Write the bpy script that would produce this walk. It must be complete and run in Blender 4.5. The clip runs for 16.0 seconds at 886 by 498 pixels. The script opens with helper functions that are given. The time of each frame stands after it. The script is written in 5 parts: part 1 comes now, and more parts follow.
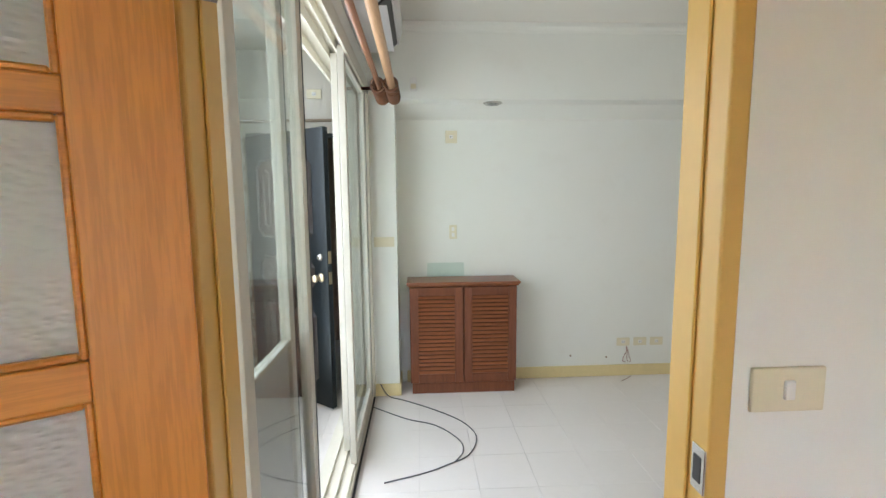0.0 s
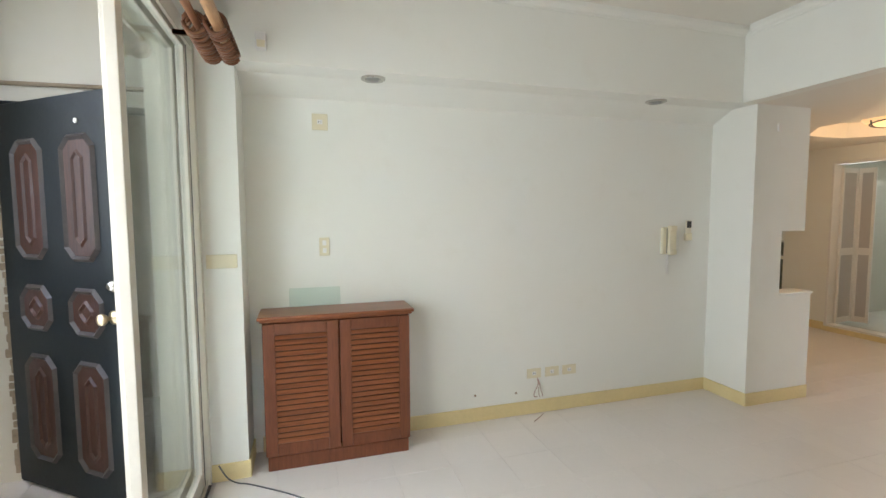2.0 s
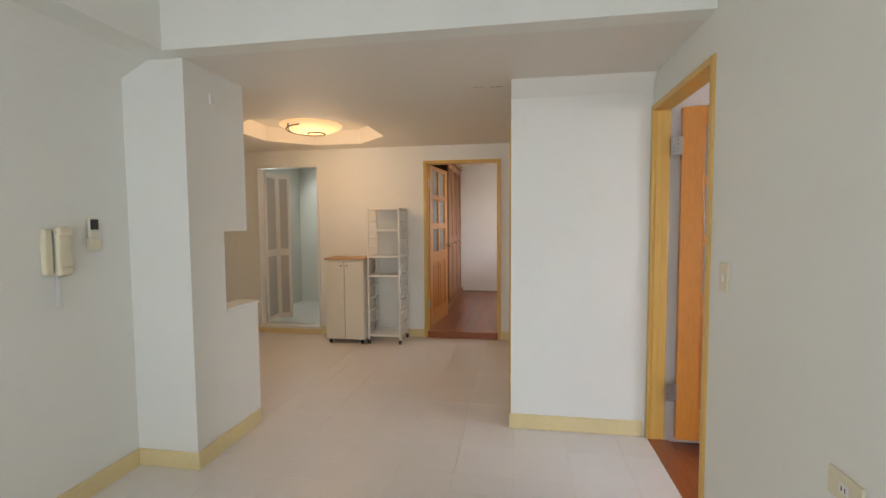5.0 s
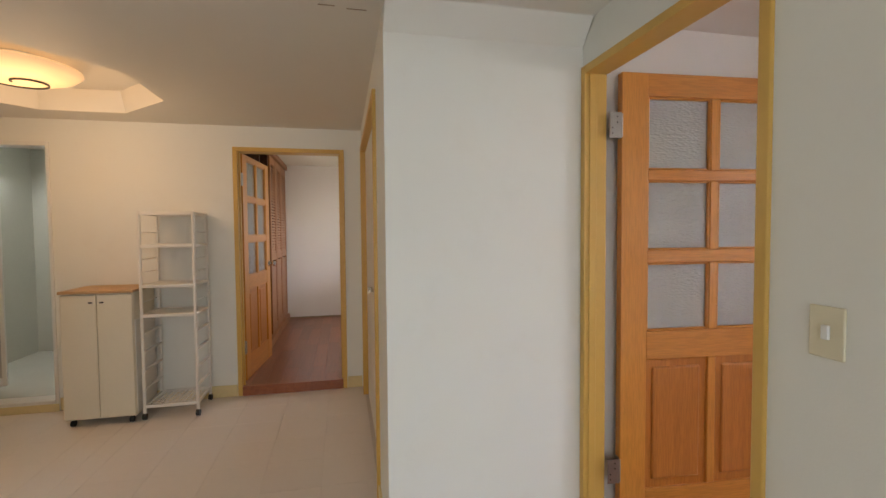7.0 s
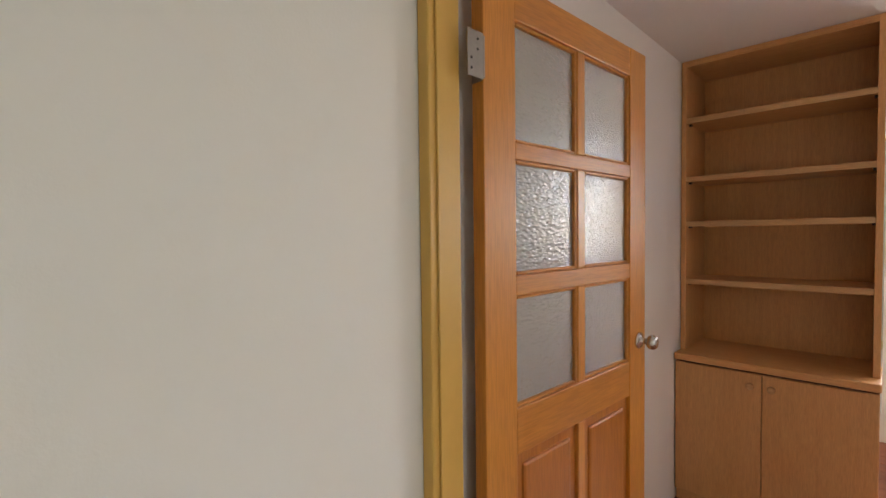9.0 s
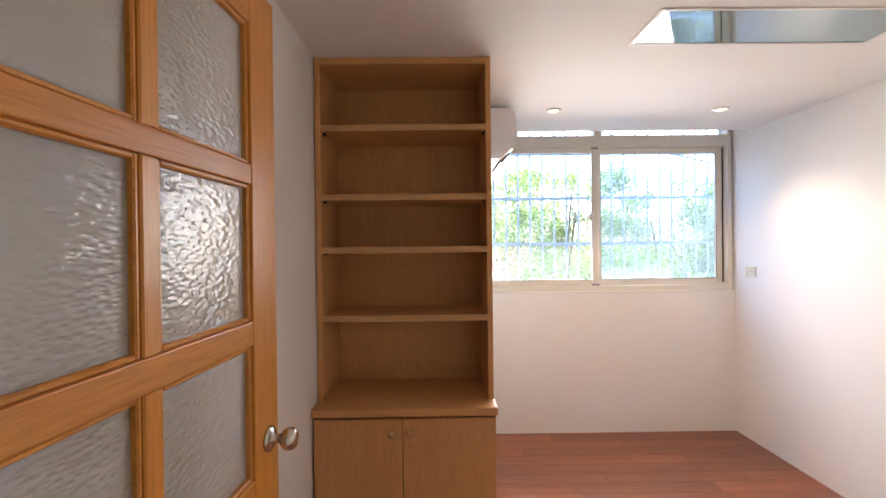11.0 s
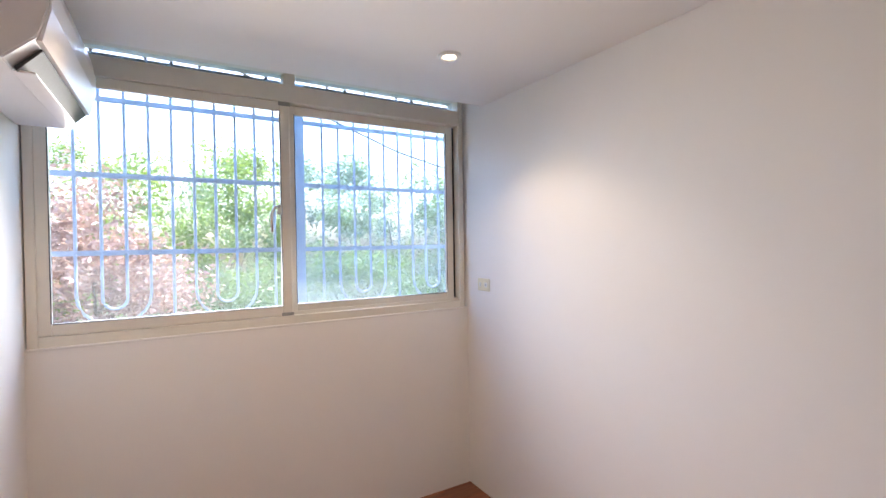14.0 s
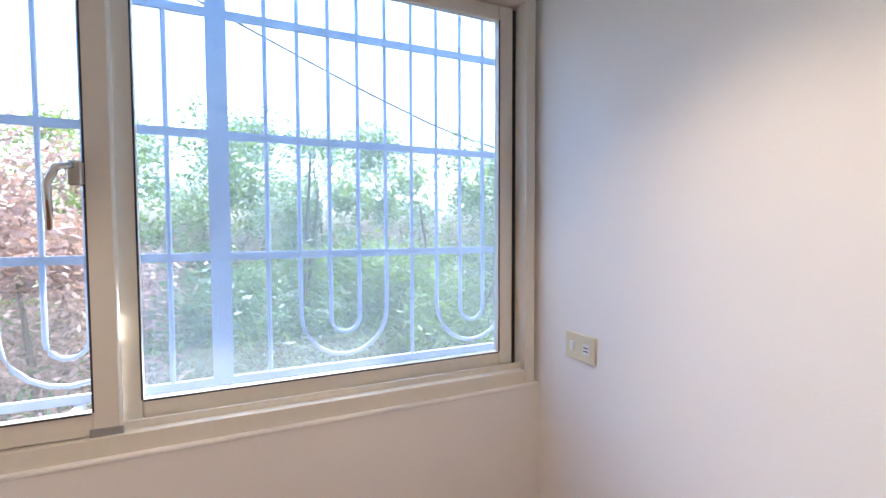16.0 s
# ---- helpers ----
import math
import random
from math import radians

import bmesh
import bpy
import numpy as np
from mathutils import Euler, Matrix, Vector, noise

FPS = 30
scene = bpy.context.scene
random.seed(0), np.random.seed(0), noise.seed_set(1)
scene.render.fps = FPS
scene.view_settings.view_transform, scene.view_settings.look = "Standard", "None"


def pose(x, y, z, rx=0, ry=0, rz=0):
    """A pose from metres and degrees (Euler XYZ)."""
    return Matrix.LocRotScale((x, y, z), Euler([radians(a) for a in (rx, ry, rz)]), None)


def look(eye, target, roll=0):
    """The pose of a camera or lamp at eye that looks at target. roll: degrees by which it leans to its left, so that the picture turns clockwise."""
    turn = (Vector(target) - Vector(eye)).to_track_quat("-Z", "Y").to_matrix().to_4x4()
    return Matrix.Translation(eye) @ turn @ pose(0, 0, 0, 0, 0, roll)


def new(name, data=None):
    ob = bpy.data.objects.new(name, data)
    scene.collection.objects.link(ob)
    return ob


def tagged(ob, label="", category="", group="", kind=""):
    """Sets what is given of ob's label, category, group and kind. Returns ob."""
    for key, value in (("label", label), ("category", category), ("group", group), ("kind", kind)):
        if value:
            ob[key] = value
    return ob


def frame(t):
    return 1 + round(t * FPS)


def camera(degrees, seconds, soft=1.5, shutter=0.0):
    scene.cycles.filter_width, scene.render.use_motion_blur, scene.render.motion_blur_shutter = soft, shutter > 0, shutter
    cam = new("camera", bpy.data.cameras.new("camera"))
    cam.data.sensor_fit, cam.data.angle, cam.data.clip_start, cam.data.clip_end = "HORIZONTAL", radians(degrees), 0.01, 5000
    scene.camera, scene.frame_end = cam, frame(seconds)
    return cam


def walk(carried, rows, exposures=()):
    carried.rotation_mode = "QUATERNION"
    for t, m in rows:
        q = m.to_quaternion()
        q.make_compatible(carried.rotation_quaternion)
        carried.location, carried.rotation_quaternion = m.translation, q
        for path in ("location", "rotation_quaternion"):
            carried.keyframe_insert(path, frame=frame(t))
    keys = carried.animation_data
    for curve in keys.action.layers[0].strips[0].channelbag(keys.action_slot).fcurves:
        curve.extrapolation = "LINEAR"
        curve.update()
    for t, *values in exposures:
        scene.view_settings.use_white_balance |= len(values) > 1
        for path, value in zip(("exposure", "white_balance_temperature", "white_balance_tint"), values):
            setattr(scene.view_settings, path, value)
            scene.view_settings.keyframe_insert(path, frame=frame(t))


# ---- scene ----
cam = camera(88.3, 16.0)
PATH = [
    (0, (0.117, 0.282, 1.578), (0.221, 2.267, 1.35), -0.5),
    (0.5, (0.115, 0.535, 1.537), (0.231, 2.522, 1.347), -0.6),
    (1, (0.176, 0.746, 1.547), (0.353, 2.729, 1.357), -0.4),
    (1.5, (0.253, 0.922, 1.527), (0.587, 2.886, 1.357), -0.3),
    (2, (0.286, 1.087, 1.48), (0.862, 2.997, 1.332), -0.3),
    (2.5, (0.331, 1.235, 1.441), (1.291, 2.985, 1.306), -0.5),
    (3, (0.445, 1.355, 1.413), (1.763, 2.853, 1.271), -0.3),
    (3.5, (0.572, 1.5, 1.393), (2.153, 2.718, 1.261), -0.3),
    (4, (0.717, 1.682, 1.4), (2.521, 2.535, 1.271), -0.4),
    (4.5, (0.934, 1.819, 1.401), (2.852, 2.375, 1.273), -0.5),
    (5, (1.237, 1.905, 1.399), (3.206, 2.229, 1.277), -0.4),
    (5.2, (1.362, 1.944, 1.406), (3.343, 2.185, 1.283), -0.6),
    (7.3, (2.609, 2.12, 1.386), (4.534, 1.585, 1.307), -0.4),
    (7.5, (2.723, 2.092, 1.382), (4.625, 1.481, 1.3), -0.4),
    (8, (3.029, 1.993, 1.387), (4.835, 1.136, 1.312), -0.5),
    (8.5, (3.317, 1.921, 1.406), (4.957, 0.778, 1.333), -0.5),
    (9, (3.509, 1.815, 1.415), (4.899, 0.378, 1.348), -0.7),
    (9.5, (3.651, 1.636, 1.417), (4.74, -0.041, 1.368), -0.7),
    (10, (3.726, 1.461, 1.434), (4.453, -0.402, 1.403), -0.7),
    (10.2, (3.758, 1.407, 1.442), (4.314, -0.514, 1.423), -0.6),
    (12.5, (3.593, 0.707, 1.48), (2.94, -1.183, 1.489), -1.0),
    (13, (3.447, 0.526, 1.475), (2.638, -1.303, 1.48), -0.9),
    (13.5, (3.248, 0.298, 1.478), (2.31, -1.468, 1.467), -0.8),
    (14, (3.004, 0.002, 1.498), (1.99, -1.722, 1.474), -0.9),
    (14.5, (2.775, -0.294, 1.52), (1.724, -1.995, 1.476), -0.8),
    (15, (2.527, -0.58, 1.522), (1.511, -2.303, 1.482), -1.0),
    (15.5, (2.411, -0.953, 1.55), (1.411, -2.684, 1.485), -0.4),
    (16, (2.253, -1.296, 1.571), (1.411, -3.108, 1.481), -0.2),
]
walk(cam, [(t, look(eye, target, roll)) for t, eye, target, roll in PATH],
     [(0.0, 4.2, 6200, 7), (1.0, 4.22, 6500, 9), (2.0, 4.3, 6450, 9), (3.5, 4.2, 6400, 10), (5.0, 4.15, 6300, 10), (8.0, 3.85, 6900, 11), (9.0, 3.82, 7100, 12), (10.0, 3.86, 7100, 14), (12.5, 3.44, 6900, 13), (16.0, 3.1, 6750, 13)])

# ---------------------------------------------------------------- world and sun
world = bpy.data.worlds.new("world")
scene.world = world
world.use_nodes = True
wn = world.node_tree.nodes
sky = wn.new("ShaderNodeTexSky")
sky.sky_type = "NISHITA"
sky.sun_disc = False
sky.sun_elevation = radians(66)
sky.sun_rotation = radians(218)
sky.air_density, sky.dust_density = 1.0, 4.5
world.node_tree.links.new(sky.outputs[0], wn["Background"].inputs[0])
wn["Background"].inputs[1].default_value = 0.15
sun = new("sun", bpy.data.lights.new("sun", "SUN"))
sun.data.energy, sun.data.angle, sun.data.color = 2.0, radians(0.5), (1.0, 0.95, 0.86)
sun.matrix_world = look((-2.5, -3.2, 9.1), (0, 0, 0))
# added lamps stand in for sky light at balcony window, sliding door, study window
for nm, eye, to, sx, sy, power, col, spread in (("balcony_window_light", (-1.43, 2.42, 1.86), (0.5, 2.35, 1.60), 2.75, 1.42, 1.6, (0.93, 0.97, 1.0), 170),
                                        ("sliding_door_light", (-0.66, 2.33, 1.30), (2.0, 2.33, 1.25), 2.45, 2.0, 2.3, (0.95, 0.98, 1.0), 175),
                                        ("study_window_light", (2.62, -2.435, 1.58), (2.62, 0.0, 0.95), 1.5, 0.85, 1.9, (1.0, 0.97, 0.95), 122)):
    opening = new(nm, bpy.data.lights.new(nm, "AREA"))
    opening.data.shape, opening.data.size, opening.data.size_y = "RECTANGLE", sx, sy
    opening.data.energy, opening.data.color, opening.data.spread = power, col, radians(spread)
    opening.matrix_world = look(eye, to)

# ---------------------------------------------------------------- materials
def nodes_of(name):
    m = bpy.data.materials.new(name)
    m.use_nodes = True
    t = m.node_tree
    return m, t, t.nodes["Principled BSDF"]


def noise_node(t, coord, scale, detail=4.0, stretch=(1, 1, 1), rough=0.55):
    mp = t.nodes.new("ShaderNodeMapping")
    mp.inputs["Scale"].default_value = stretch
    t.links.new(coord, mp.inputs[0])
    n = t.nodes.new("ShaderNodeTexNoise")
    n.inputs["Scale"].default_value, n.inputs["Detail"].default_value = scale, detail
    n.inputs["Roughness"].default_value = rough
    t.links.new(mp.outputs[0], n.inputs["Vector"])
    return n.outputs[0]


def ramp(t, fac, stops):
    r = t.nodes.new("ShaderNodeValToRGB")
    e = r.color_ramp.elements
    while len(e) < len(stops):
        e.new(0.5)
    for el, (p, c) in zip(e, stops):
        el.position, el.color = p, (*c, 1)
    t.links.new(fac, r.inputs[0])
    return r.outputs[0]


def mixc(t, fac, a, b, mode="MIX"):
    m = t.nodes.new("ShaderNodeMix")
    m.data_type, m.blend_type = "RGBA", mode
    for sock, v in ((m.inputs["Factor"], fac), (m.inputs[6], a), (m.inputs[7], b)):
        if isinstance(v, (int, float)):
            sock.default_value = v
        elif isinstance(v, tuple):
            sock.default_value = (*v, 1)
        else:
            t.links.new(v, sock)
    return m.outputs[2]


def bump(t, bsdf, height, strength, dist=0.002):
    b = t.nodes.new("ShaderNodeBump")
    b.inputs["Strength"].default_value, b.inputs["Distance"].default_value = strength, dist
    t.links.new(height, b.inputs["Height"])
    t.links.new(b.outputs[0], bsdf.inputs["Normal"])


def shade(c, k):
    return tuple(min(1.0, v * k) for v in c)


def plain(name, col, rough=0.5, vary=0.06, scale=3.0, fine=60.0, bumps=0.15, metal=0.0, spec=0.5, per_object=0.0):
    """Paint, plastic, metal: two scales of variation and a fine relief."""
    m, t, b = nodes_of(name)
    pos = t.nodes.new("ShaderNodeNewGeometry").outputs["Position"]
    big, small = noise_node(t, pos, scale), noise_node(t, pos, fine)
    c = mixc(t, big, shade(col, 1 - vary), shade(col, 1 + vary))
    c = mixc(t, 0.25, c, ramp(t, small, [(0.3, shade(col, 1 - vary)), (0.7, shade(col, 1 + vary))]))
    if per_object:
        rnd = t.nodes.new("ShaderNodeObjectInfo").outputs["Random"]
        c = mixc(t, 1.0, c, ramp(t, rnd, [(0, (1 - per_object,) * 3), (1, (1.0,) * 3)]), "MULTIPLY")
    t.links.new(c, b.inputs["Base Color"])
    b.inputs["Roughness"].default_value, b.inputs["Metallic"].default_value = rough, metal
    b.inputs["Specular IOR Level"].default_value = spec
    if bumps:
        bump(t, b, small, bumps)
    return m


def paint_wall(name, col, stain=(0.55, 0.46, 0.33), amount=0.10):
    """Roller-painted plaster with faint yellowed and grey patches."""
    m, t, b = nodes_of(name)
    pos = t.nodes.new("ShaderNodeNewGeometry").outputs["Position"]
    big, mid, fine = noise_node(t, pos, 0.9, 3), noise_node(t, pos, 5.0, 6, rough=0.65), noise_node(t, pos, 160.0, 2)
    c = mixc(t, big, shade(col, 0.96), shade(col, 1.03))
    f = ramp(t, mid, [(0.55, (0, 0, 0)), (0.85, (amount,) * 3)])
    c = mixc(t, f, c, stain)
    t.links.new(c, b.inputs["Base Color"])
    b.inputs["Roughness"].default_value = 0.62
    bump(t, b, fine, 0.18, 0.0015)
    return m


def wood(name, dark, light, axis="Z", scale=1.0, rough=0.42, ring=0.5, per_object=0.0, coat=0.0):
    """Wood with long grain along one axis of the thing."""
    m, t, b = nodes_of(name)
    co = t.nodes.new("ShaderNodeTexCoord").outputs["Object"]
    s = {"X": (0.06, 1, 1), "Y": (1, 0.06, 1), "Z": (1, 1, 0.06)}[axis]
    if per_object:
        rnd = t.nodes.new("ShaderNodeObjectInfo").outputs["Random"]
        add = t.nodes.new("ShaderNodeVectorMath")
        sc = t.nodes.new("ShaderNodeVectorMath")
        sc.operation = "SCALE"
        sc.inputs[0].default_value = (7.3, 5.1, 9.7)
        t.links.new(rnd, sc.inputs["Scale"])
        t.links.new(co, add.inputs[0])
        t.links.new(sc.outputs[0], add.inputs[1])
        co = add.outputs[0]
    wide, grain, pore = noise_node(t, co, 9 * scale, 5, s), noise_node(t, co, 55 * scale, 6, s), noise_node(t, co, 240 * scale, 3, s)
    c = ramp(t, wide, [(0.28, dark), (0.72, light)])
    c = mixc(t, ring, c, ramp(t, grain, [(0.35, dark), (0.62, light)]))
    c = mixc(t, 0.22, c, ramp(t, pore, [(0.42, shade(dark, 0.6)), (0.55, light)]))
    if per_object:
        c = mixc(t, 1.0, c, ramp(t, rnd, [(0, (1 - per_object,) * 3), (1, (1.0,) * 3)]), "MULTIPLY")
    t.links.new(c, b.inputs["Base Color"])
    b.inputs["Roughness"].default_value = rough
    b.inputs["Coat Weight"].default_value = coat
    b.inputs["Coat Roughness"].default_value = 0.25
    bump(t, b, grain, 0.12, 0.001)
    return m


def clear_glass(name, tint=(0.93, 0.97, 0.95), gloss=0.03, ior=1.45, haze=0.0, scatter_col=(0.80, 0.88, 0.95)):
    """A thin pane: passes light, mirrors a little at a slant; haze: share that scatters in its own colour."""
    m = bpy.data.materials.new(name)
    m.use_nodes = True
    t = m.node_tree
    t.nodes.remove(t.nodes["Principled BSDF"])
    tr, gl = t.nodes.new("ShaderNodeBsdfTransparent"), t.nodes.new("ShaderNodeBsdfGlossy")
    tr.inputs[0].default_value = (*tint, 1)
    gl.inputs["Roughness"].default_value = gloss
    lw = t.nodes.new("ShaderNodeLayerWeight")
    pw, ma = t.nodes.new("ShaderNodeMath"), t.nodes.new("ShaderNodeMath")
    pw.operation, ma.operation = "POWER", "MULTIPLY_ADD"
    pw.inputs[1].default_value = 5.0
    t.links.new(lw.outputs["Facing"], pw.inputs[0])
    t.links.new(pw.outputs[0], ma.inputs[0])
    f0 = ((ior - 1) / (ior + 1)) ** 2
    ma.inputs[1].default_value, ma.inputs[2].default_value = 0.6 - f0, f0
    fr = ma
    mx = t.nodes.new("ShaderNodeMixShader")
    t.links.new(fr.outputs[0], mx.inputs[0])
    t.links.new(tr.outputs[0], mx.inputs[1])
    t.links.new(gl.outputs[0], mx.inputs[2])
    out = mx.outputs[0]
    if haze:
        df = t.nodes.new("ShaderNodeBsdfTranslucent")
        df.inputs[0].default_value = (*scatter_col, 1)
        pos = t.nodes.new("ShaderNodeNewGeometry").outputs["Position"]
        f = ramp(t, noise_node(t, pos, 2.5), [(0.2, (haze * 0.7,) * 3), (0.8, (haze * 1.3,) * 3)])
        m2 = t.nodes.new("ShaderNodeMixShader")
        t.links.new(f, m2.inputs[0])
        t.links.new(out, m2.inputs[1])
        t.links.new(df.outputs[0], m2.inputs[2])
        out = m2.outputs[0]
    t.links.new(out, t.nodes["Material Output"].inputs[0])
    return m


def hammered_glass(name):
    m, t, b = nodes_of(name)
    co = t.nodes.new("ShaderNodeTexCoord").outputs["Object"]
    v = t.nodes.new("ShaderNodeTexVoronoi")
    v.feature = "SMOOTH_F1"
    v.inputs["Scale"].default_value = 92
    mp = t.nodes.new("ShaderNodeMapping")
    mp.inputs["Scale"].default_value = (0.62, 1, 1.5)
    t.links.new(co, mp.inputs[0])
    t.links.new(mp.outputs[0], v.inputs["Vector"])
    b.inputs["Base Color"].default_value = (0.93, 0.94, 0.92, 1)
    b.inputs["Roughness"].default_value = 0.08
    b.inputs["Transmission Weight"].default_value = 0.72
    b.inputs["IOR"].default_value = 1.45
    bump(t, b, v.outputs["Distance"], 0.55, 0.003)
    return m


def glow(name, col, strength):
    m, t, b = nodes_of(name)
    b.inputs["Base Color"].default_value = (*col, 1)
    b.inputs["Emission Color"].default_value = (*col, 1)
    b.inputs["Emission Strength"].default_value = strength
    return m


def leafy(name, a, c, through_col):
    m, t, b = nodes_of(name)
    rnd = t.nodes.new("ShaderNodeNewGeometry").outputs["Random Per Island"]
    col = ramp(t, rnd, [(0.0, a), (0.6, c), (1.0, shade(c, 1.5))])
    t.links.new(col, b.inputs["Base Color"])
    b.inputs["Roughness"].default_value = 0.5
    tl = t.nodes.new("ShaderNodeBsdfTranslucent")
    tl.inputs[0].default_value = (*through_col, 1)
    mx = t.nodes.new("ShaderNodeMixShader")
    mx.inputs[0].default_value = 0.35
    t.links.new(b.outputs[0], mx.inputs[1])
    t.links.new(tl.outputs[0], mx.inputs[2])
    t.links.new(mx.outputs[0], t.nodes["Material Output"].inputs[0])
    return m


M_WALL = paint_wall("wall_paint", (0.82, 0.82, 0.765))
# wall paint darkened to hold down the strong light on the balcony
M_WALLDIM = paint_wall("balcony_paint_dimmed", (0.62, 0.58, 0.50), amount=0.2)
M_WALL2 = paint_wall("study_wall_paint", (0.85, 0.82, 0.79), amount=0.05)
M_CEIL = paint_wall("ceiling_paint", (0.78, 0.75, 0.68), amount=0.06)
M_BASE = plain("baseboard_paint", (0.75, 0.62, 0.33), 0.45, 0.10, 4, 40)
M_FRAME = plain("ochre_frame_paint", (0.66, 0.41, 0.10), 0.38, 0.08, 3, 30, 0.1)
M_DOOR = wood("door_wood", (0.60, 0.235, 0.033), (0.72, 0.30, 0.050), "Z", 0.8, 0.36, coat=0.25)
M_DOORX = wood("door_wood_rail", (0.54, 0.20, 0.027), (0.70, 0.29, 0.048), "X", 0.8, 0.36, coat=0.25)
M_DOORP = wood("door_panel_wood", (0.44, 0.145, 0.020), (0.58, 0.21, 0.034), "Z", 0.8, 0.38, coat=0.2)
M_CAB = wood("cabinet_wood", (0.105, 0.028, 0.010), (0.20, 0.060, 0.022), "Z", 1.0, 0.45)
M_CABX = wood("cabinet_slat_wood", (0.16, 0.042, 0.014), (0.31, 0.098, 0.032), "X", 1.0, 0.34, per_object=0.15, coat=0.3)
M_SHELF = wood("shelf_veneer", (0.58, 0.285, 0.105), (0.70, 0.37, 0.148), "Z", 1.6, 0.48, 0.6)
M_SHELFX = wood("shelf_board", (0.58, 0.285, 0.105), (0.70, 0.37, 0.148), "X", 1.6, 0.48, 0.6)
M_EDGE = wood("shelf_edge", (0.50, 0.28, 0.12), (0.64, 0.38, 0.18), "X", 1.2, 0.45)
M_ROD = wood("rod_wood", (0.44, 0.24, 0.12), (0.62, 0.38, 0.20), "Y", 1.0, 0.4)
M_ROD2 = wood("dark_rod_wood", (0.20, 0.08, 0.04), (0.36, 0.16, 0.08), "Y", 1.0, 0.4)
M_RING = wood("ring_wood", (0.07, 0.024, 0.010), (0.20, 0.075, 0.028), "X", 2.0, 0.35)
M_TILE = plain("floor_tile", (0.76, 0.71, 0.67), 0.30, 0.035, 2.5, 26, 0.05, per_object=0.02)
M_GROUT = plain("grout", (0.66, 0.61, 0.57), 0.8, 0.1, 6, 50)
M_PLANK = wood("plank_wood", (0.20, 0.050, 0.018), (0.43, 0.135, 0.050), "X", 0.9, 0.33, per_object=0.40, coat=0.3)
M_PLANKD = wood("dark_plank_wood", (0.23, 0.060, 0.018), (0.40, 0.118, 0.040), "X", 0.9, 0.30, per_object=0.35, coat=0.4)
M_PLANKGAP = plain("plank_gap", (0.05, 0.02, 0.01), 0.8)
M_ALU = plain("cream_aluminium", (0.70, 0.66, 0.56), 0.35, 0.06, 3, 40, 0.05)
M_ALU2 = plain("white_aluminium", (0.78, 0.77, 0.74), 0.33, 0.05, 3, 40, 0.05)
M_ALUW = plain("window_aluminium", (0.74, 0.70, 0.62), 0.36, 0.05, 3, 40, 0.05)
# cream aluminium darkened to offset the strong lamp behind the sliding panels
M_ALU3 = plain("darkened_cream_aluminium", (0.56, 0.53, 0.46), 0.4, 0.10, 3, 40, 0.05)
M_SEAL = plain("black_seal", (0.03, 0.03, 0.035), 0.6)
M_STEEL = plain("brushed_steel", (0.60, 0.59, 0.56), 0.24, 0.08, 20, 120, 0.05, metal=1.0)
M_HINGE = plain("dull_steel", (0.36, 0.355, 0.34), 0.38, 0.15, 20, 120, 0.05, metal=1.0)
M_BRASS = plain("worn_brass", (0.55, 0.45, 0.30), 0.3, 0.15, 20, 120, 0.05, metal=1.0)
M_WHITEP = plain("white_plastic", (0.80, 0.79, 0.76), 0.38, 0.03, 4, 60, 0.03)
M_WIRE = plain("frayed_wire", (0.40, 0.27, 0.23), 0.7, 0.3, 20, 80)
M_IVORY = plain("ivory_plastic", (0.74, 0.68, 0.50), 0.4, 0.05, 8, 60, 0.03)
M_GREYP = plain("grey_plastic", (0.28, 0.28, 0.27), 0.5, 0.1, 8, 60)
M_BLACKP = plain("black_plastic", (0.02, 0.02, 0.022), 0.45)
M_ACW = plain("ac_plastic", (0.78, 0.76, 0.78), 0.25, 0.03, 3, 40, 0.02)
M_DDOOR = plain("dark_door_paint", (0.014, 0.018, 0.020), 0.45, 0.35, 6, 40, 0.3, spec=0.25)
M_DPANEL = wood("dark_door_panel", (0.032, 0.014, 0.010), (0.085, 0.036, 0.025), "Z", 1.4, 0.4)
M_DMOULD = plain("worn_moulding", (0.060, 0.050, 0.047), 0.45, 0.4, 12, 60, 0.3)
M_STONE = plain("raw_plaster", (0.33, 0.26, 0.19), 0.9, 0.35, 14, 70, 0.6)
M_CABLE = plain("cable", (0.10, 0.10, 0.11), 0.5)
M_CREAM = plain("cream_laminate", (0.76, 0.71, 0.58), 0.4, 0.04, 4, 40, 0.04)
M_CARTW = plain("white_wire_plastic", (0.82, 0.80, 0.75), 0.4, 0.04, 5, 50, 0.03)
M_TOPW = wood("top_wood", (0.46, 0.27, 0.12), (0.60, 0.38, 0.19), "Y", 1.4, 0.5)
M_BATHTILE = plain("bath_tile", (0.66, 0.66, 0.61), 0.2, 0.06, 4, 30, 0.03, per_object=0.05)
M_BATHW = plain("bath_wall", (0.66, 0.67, 0.61), 0.3, 0.05, 2, 30, 0.03)
# bar paint carries the darker bluish tone of bars seen against the sky
M_BARS = plain("backlit_tone_bar_paint", (0.36, 0.43, 0.58), 0.45, 0.08, 10, 80, 0.1)
# haze of M_GLASS and M_GLASSL paints a pale glare veil over the garden
M_GLASS = clear_glass("window_glass", (0.84, 0.89, 0.95), 0.03, 1.45, 0.035)
M_GLASSD = clear_glass("slider_glass", (0.90, 0.92, 0.91), 0.02, 1.5)
M_GLASSL = clear_glass("clean_window_glass", (0.86, 0.92, 0.98), 0.03, 1.45, 0.028)
M_SCREEN = clear_glass("screened_glass", (0.86, 0.92, 0.98), 0.08, 1.2, 0.07)
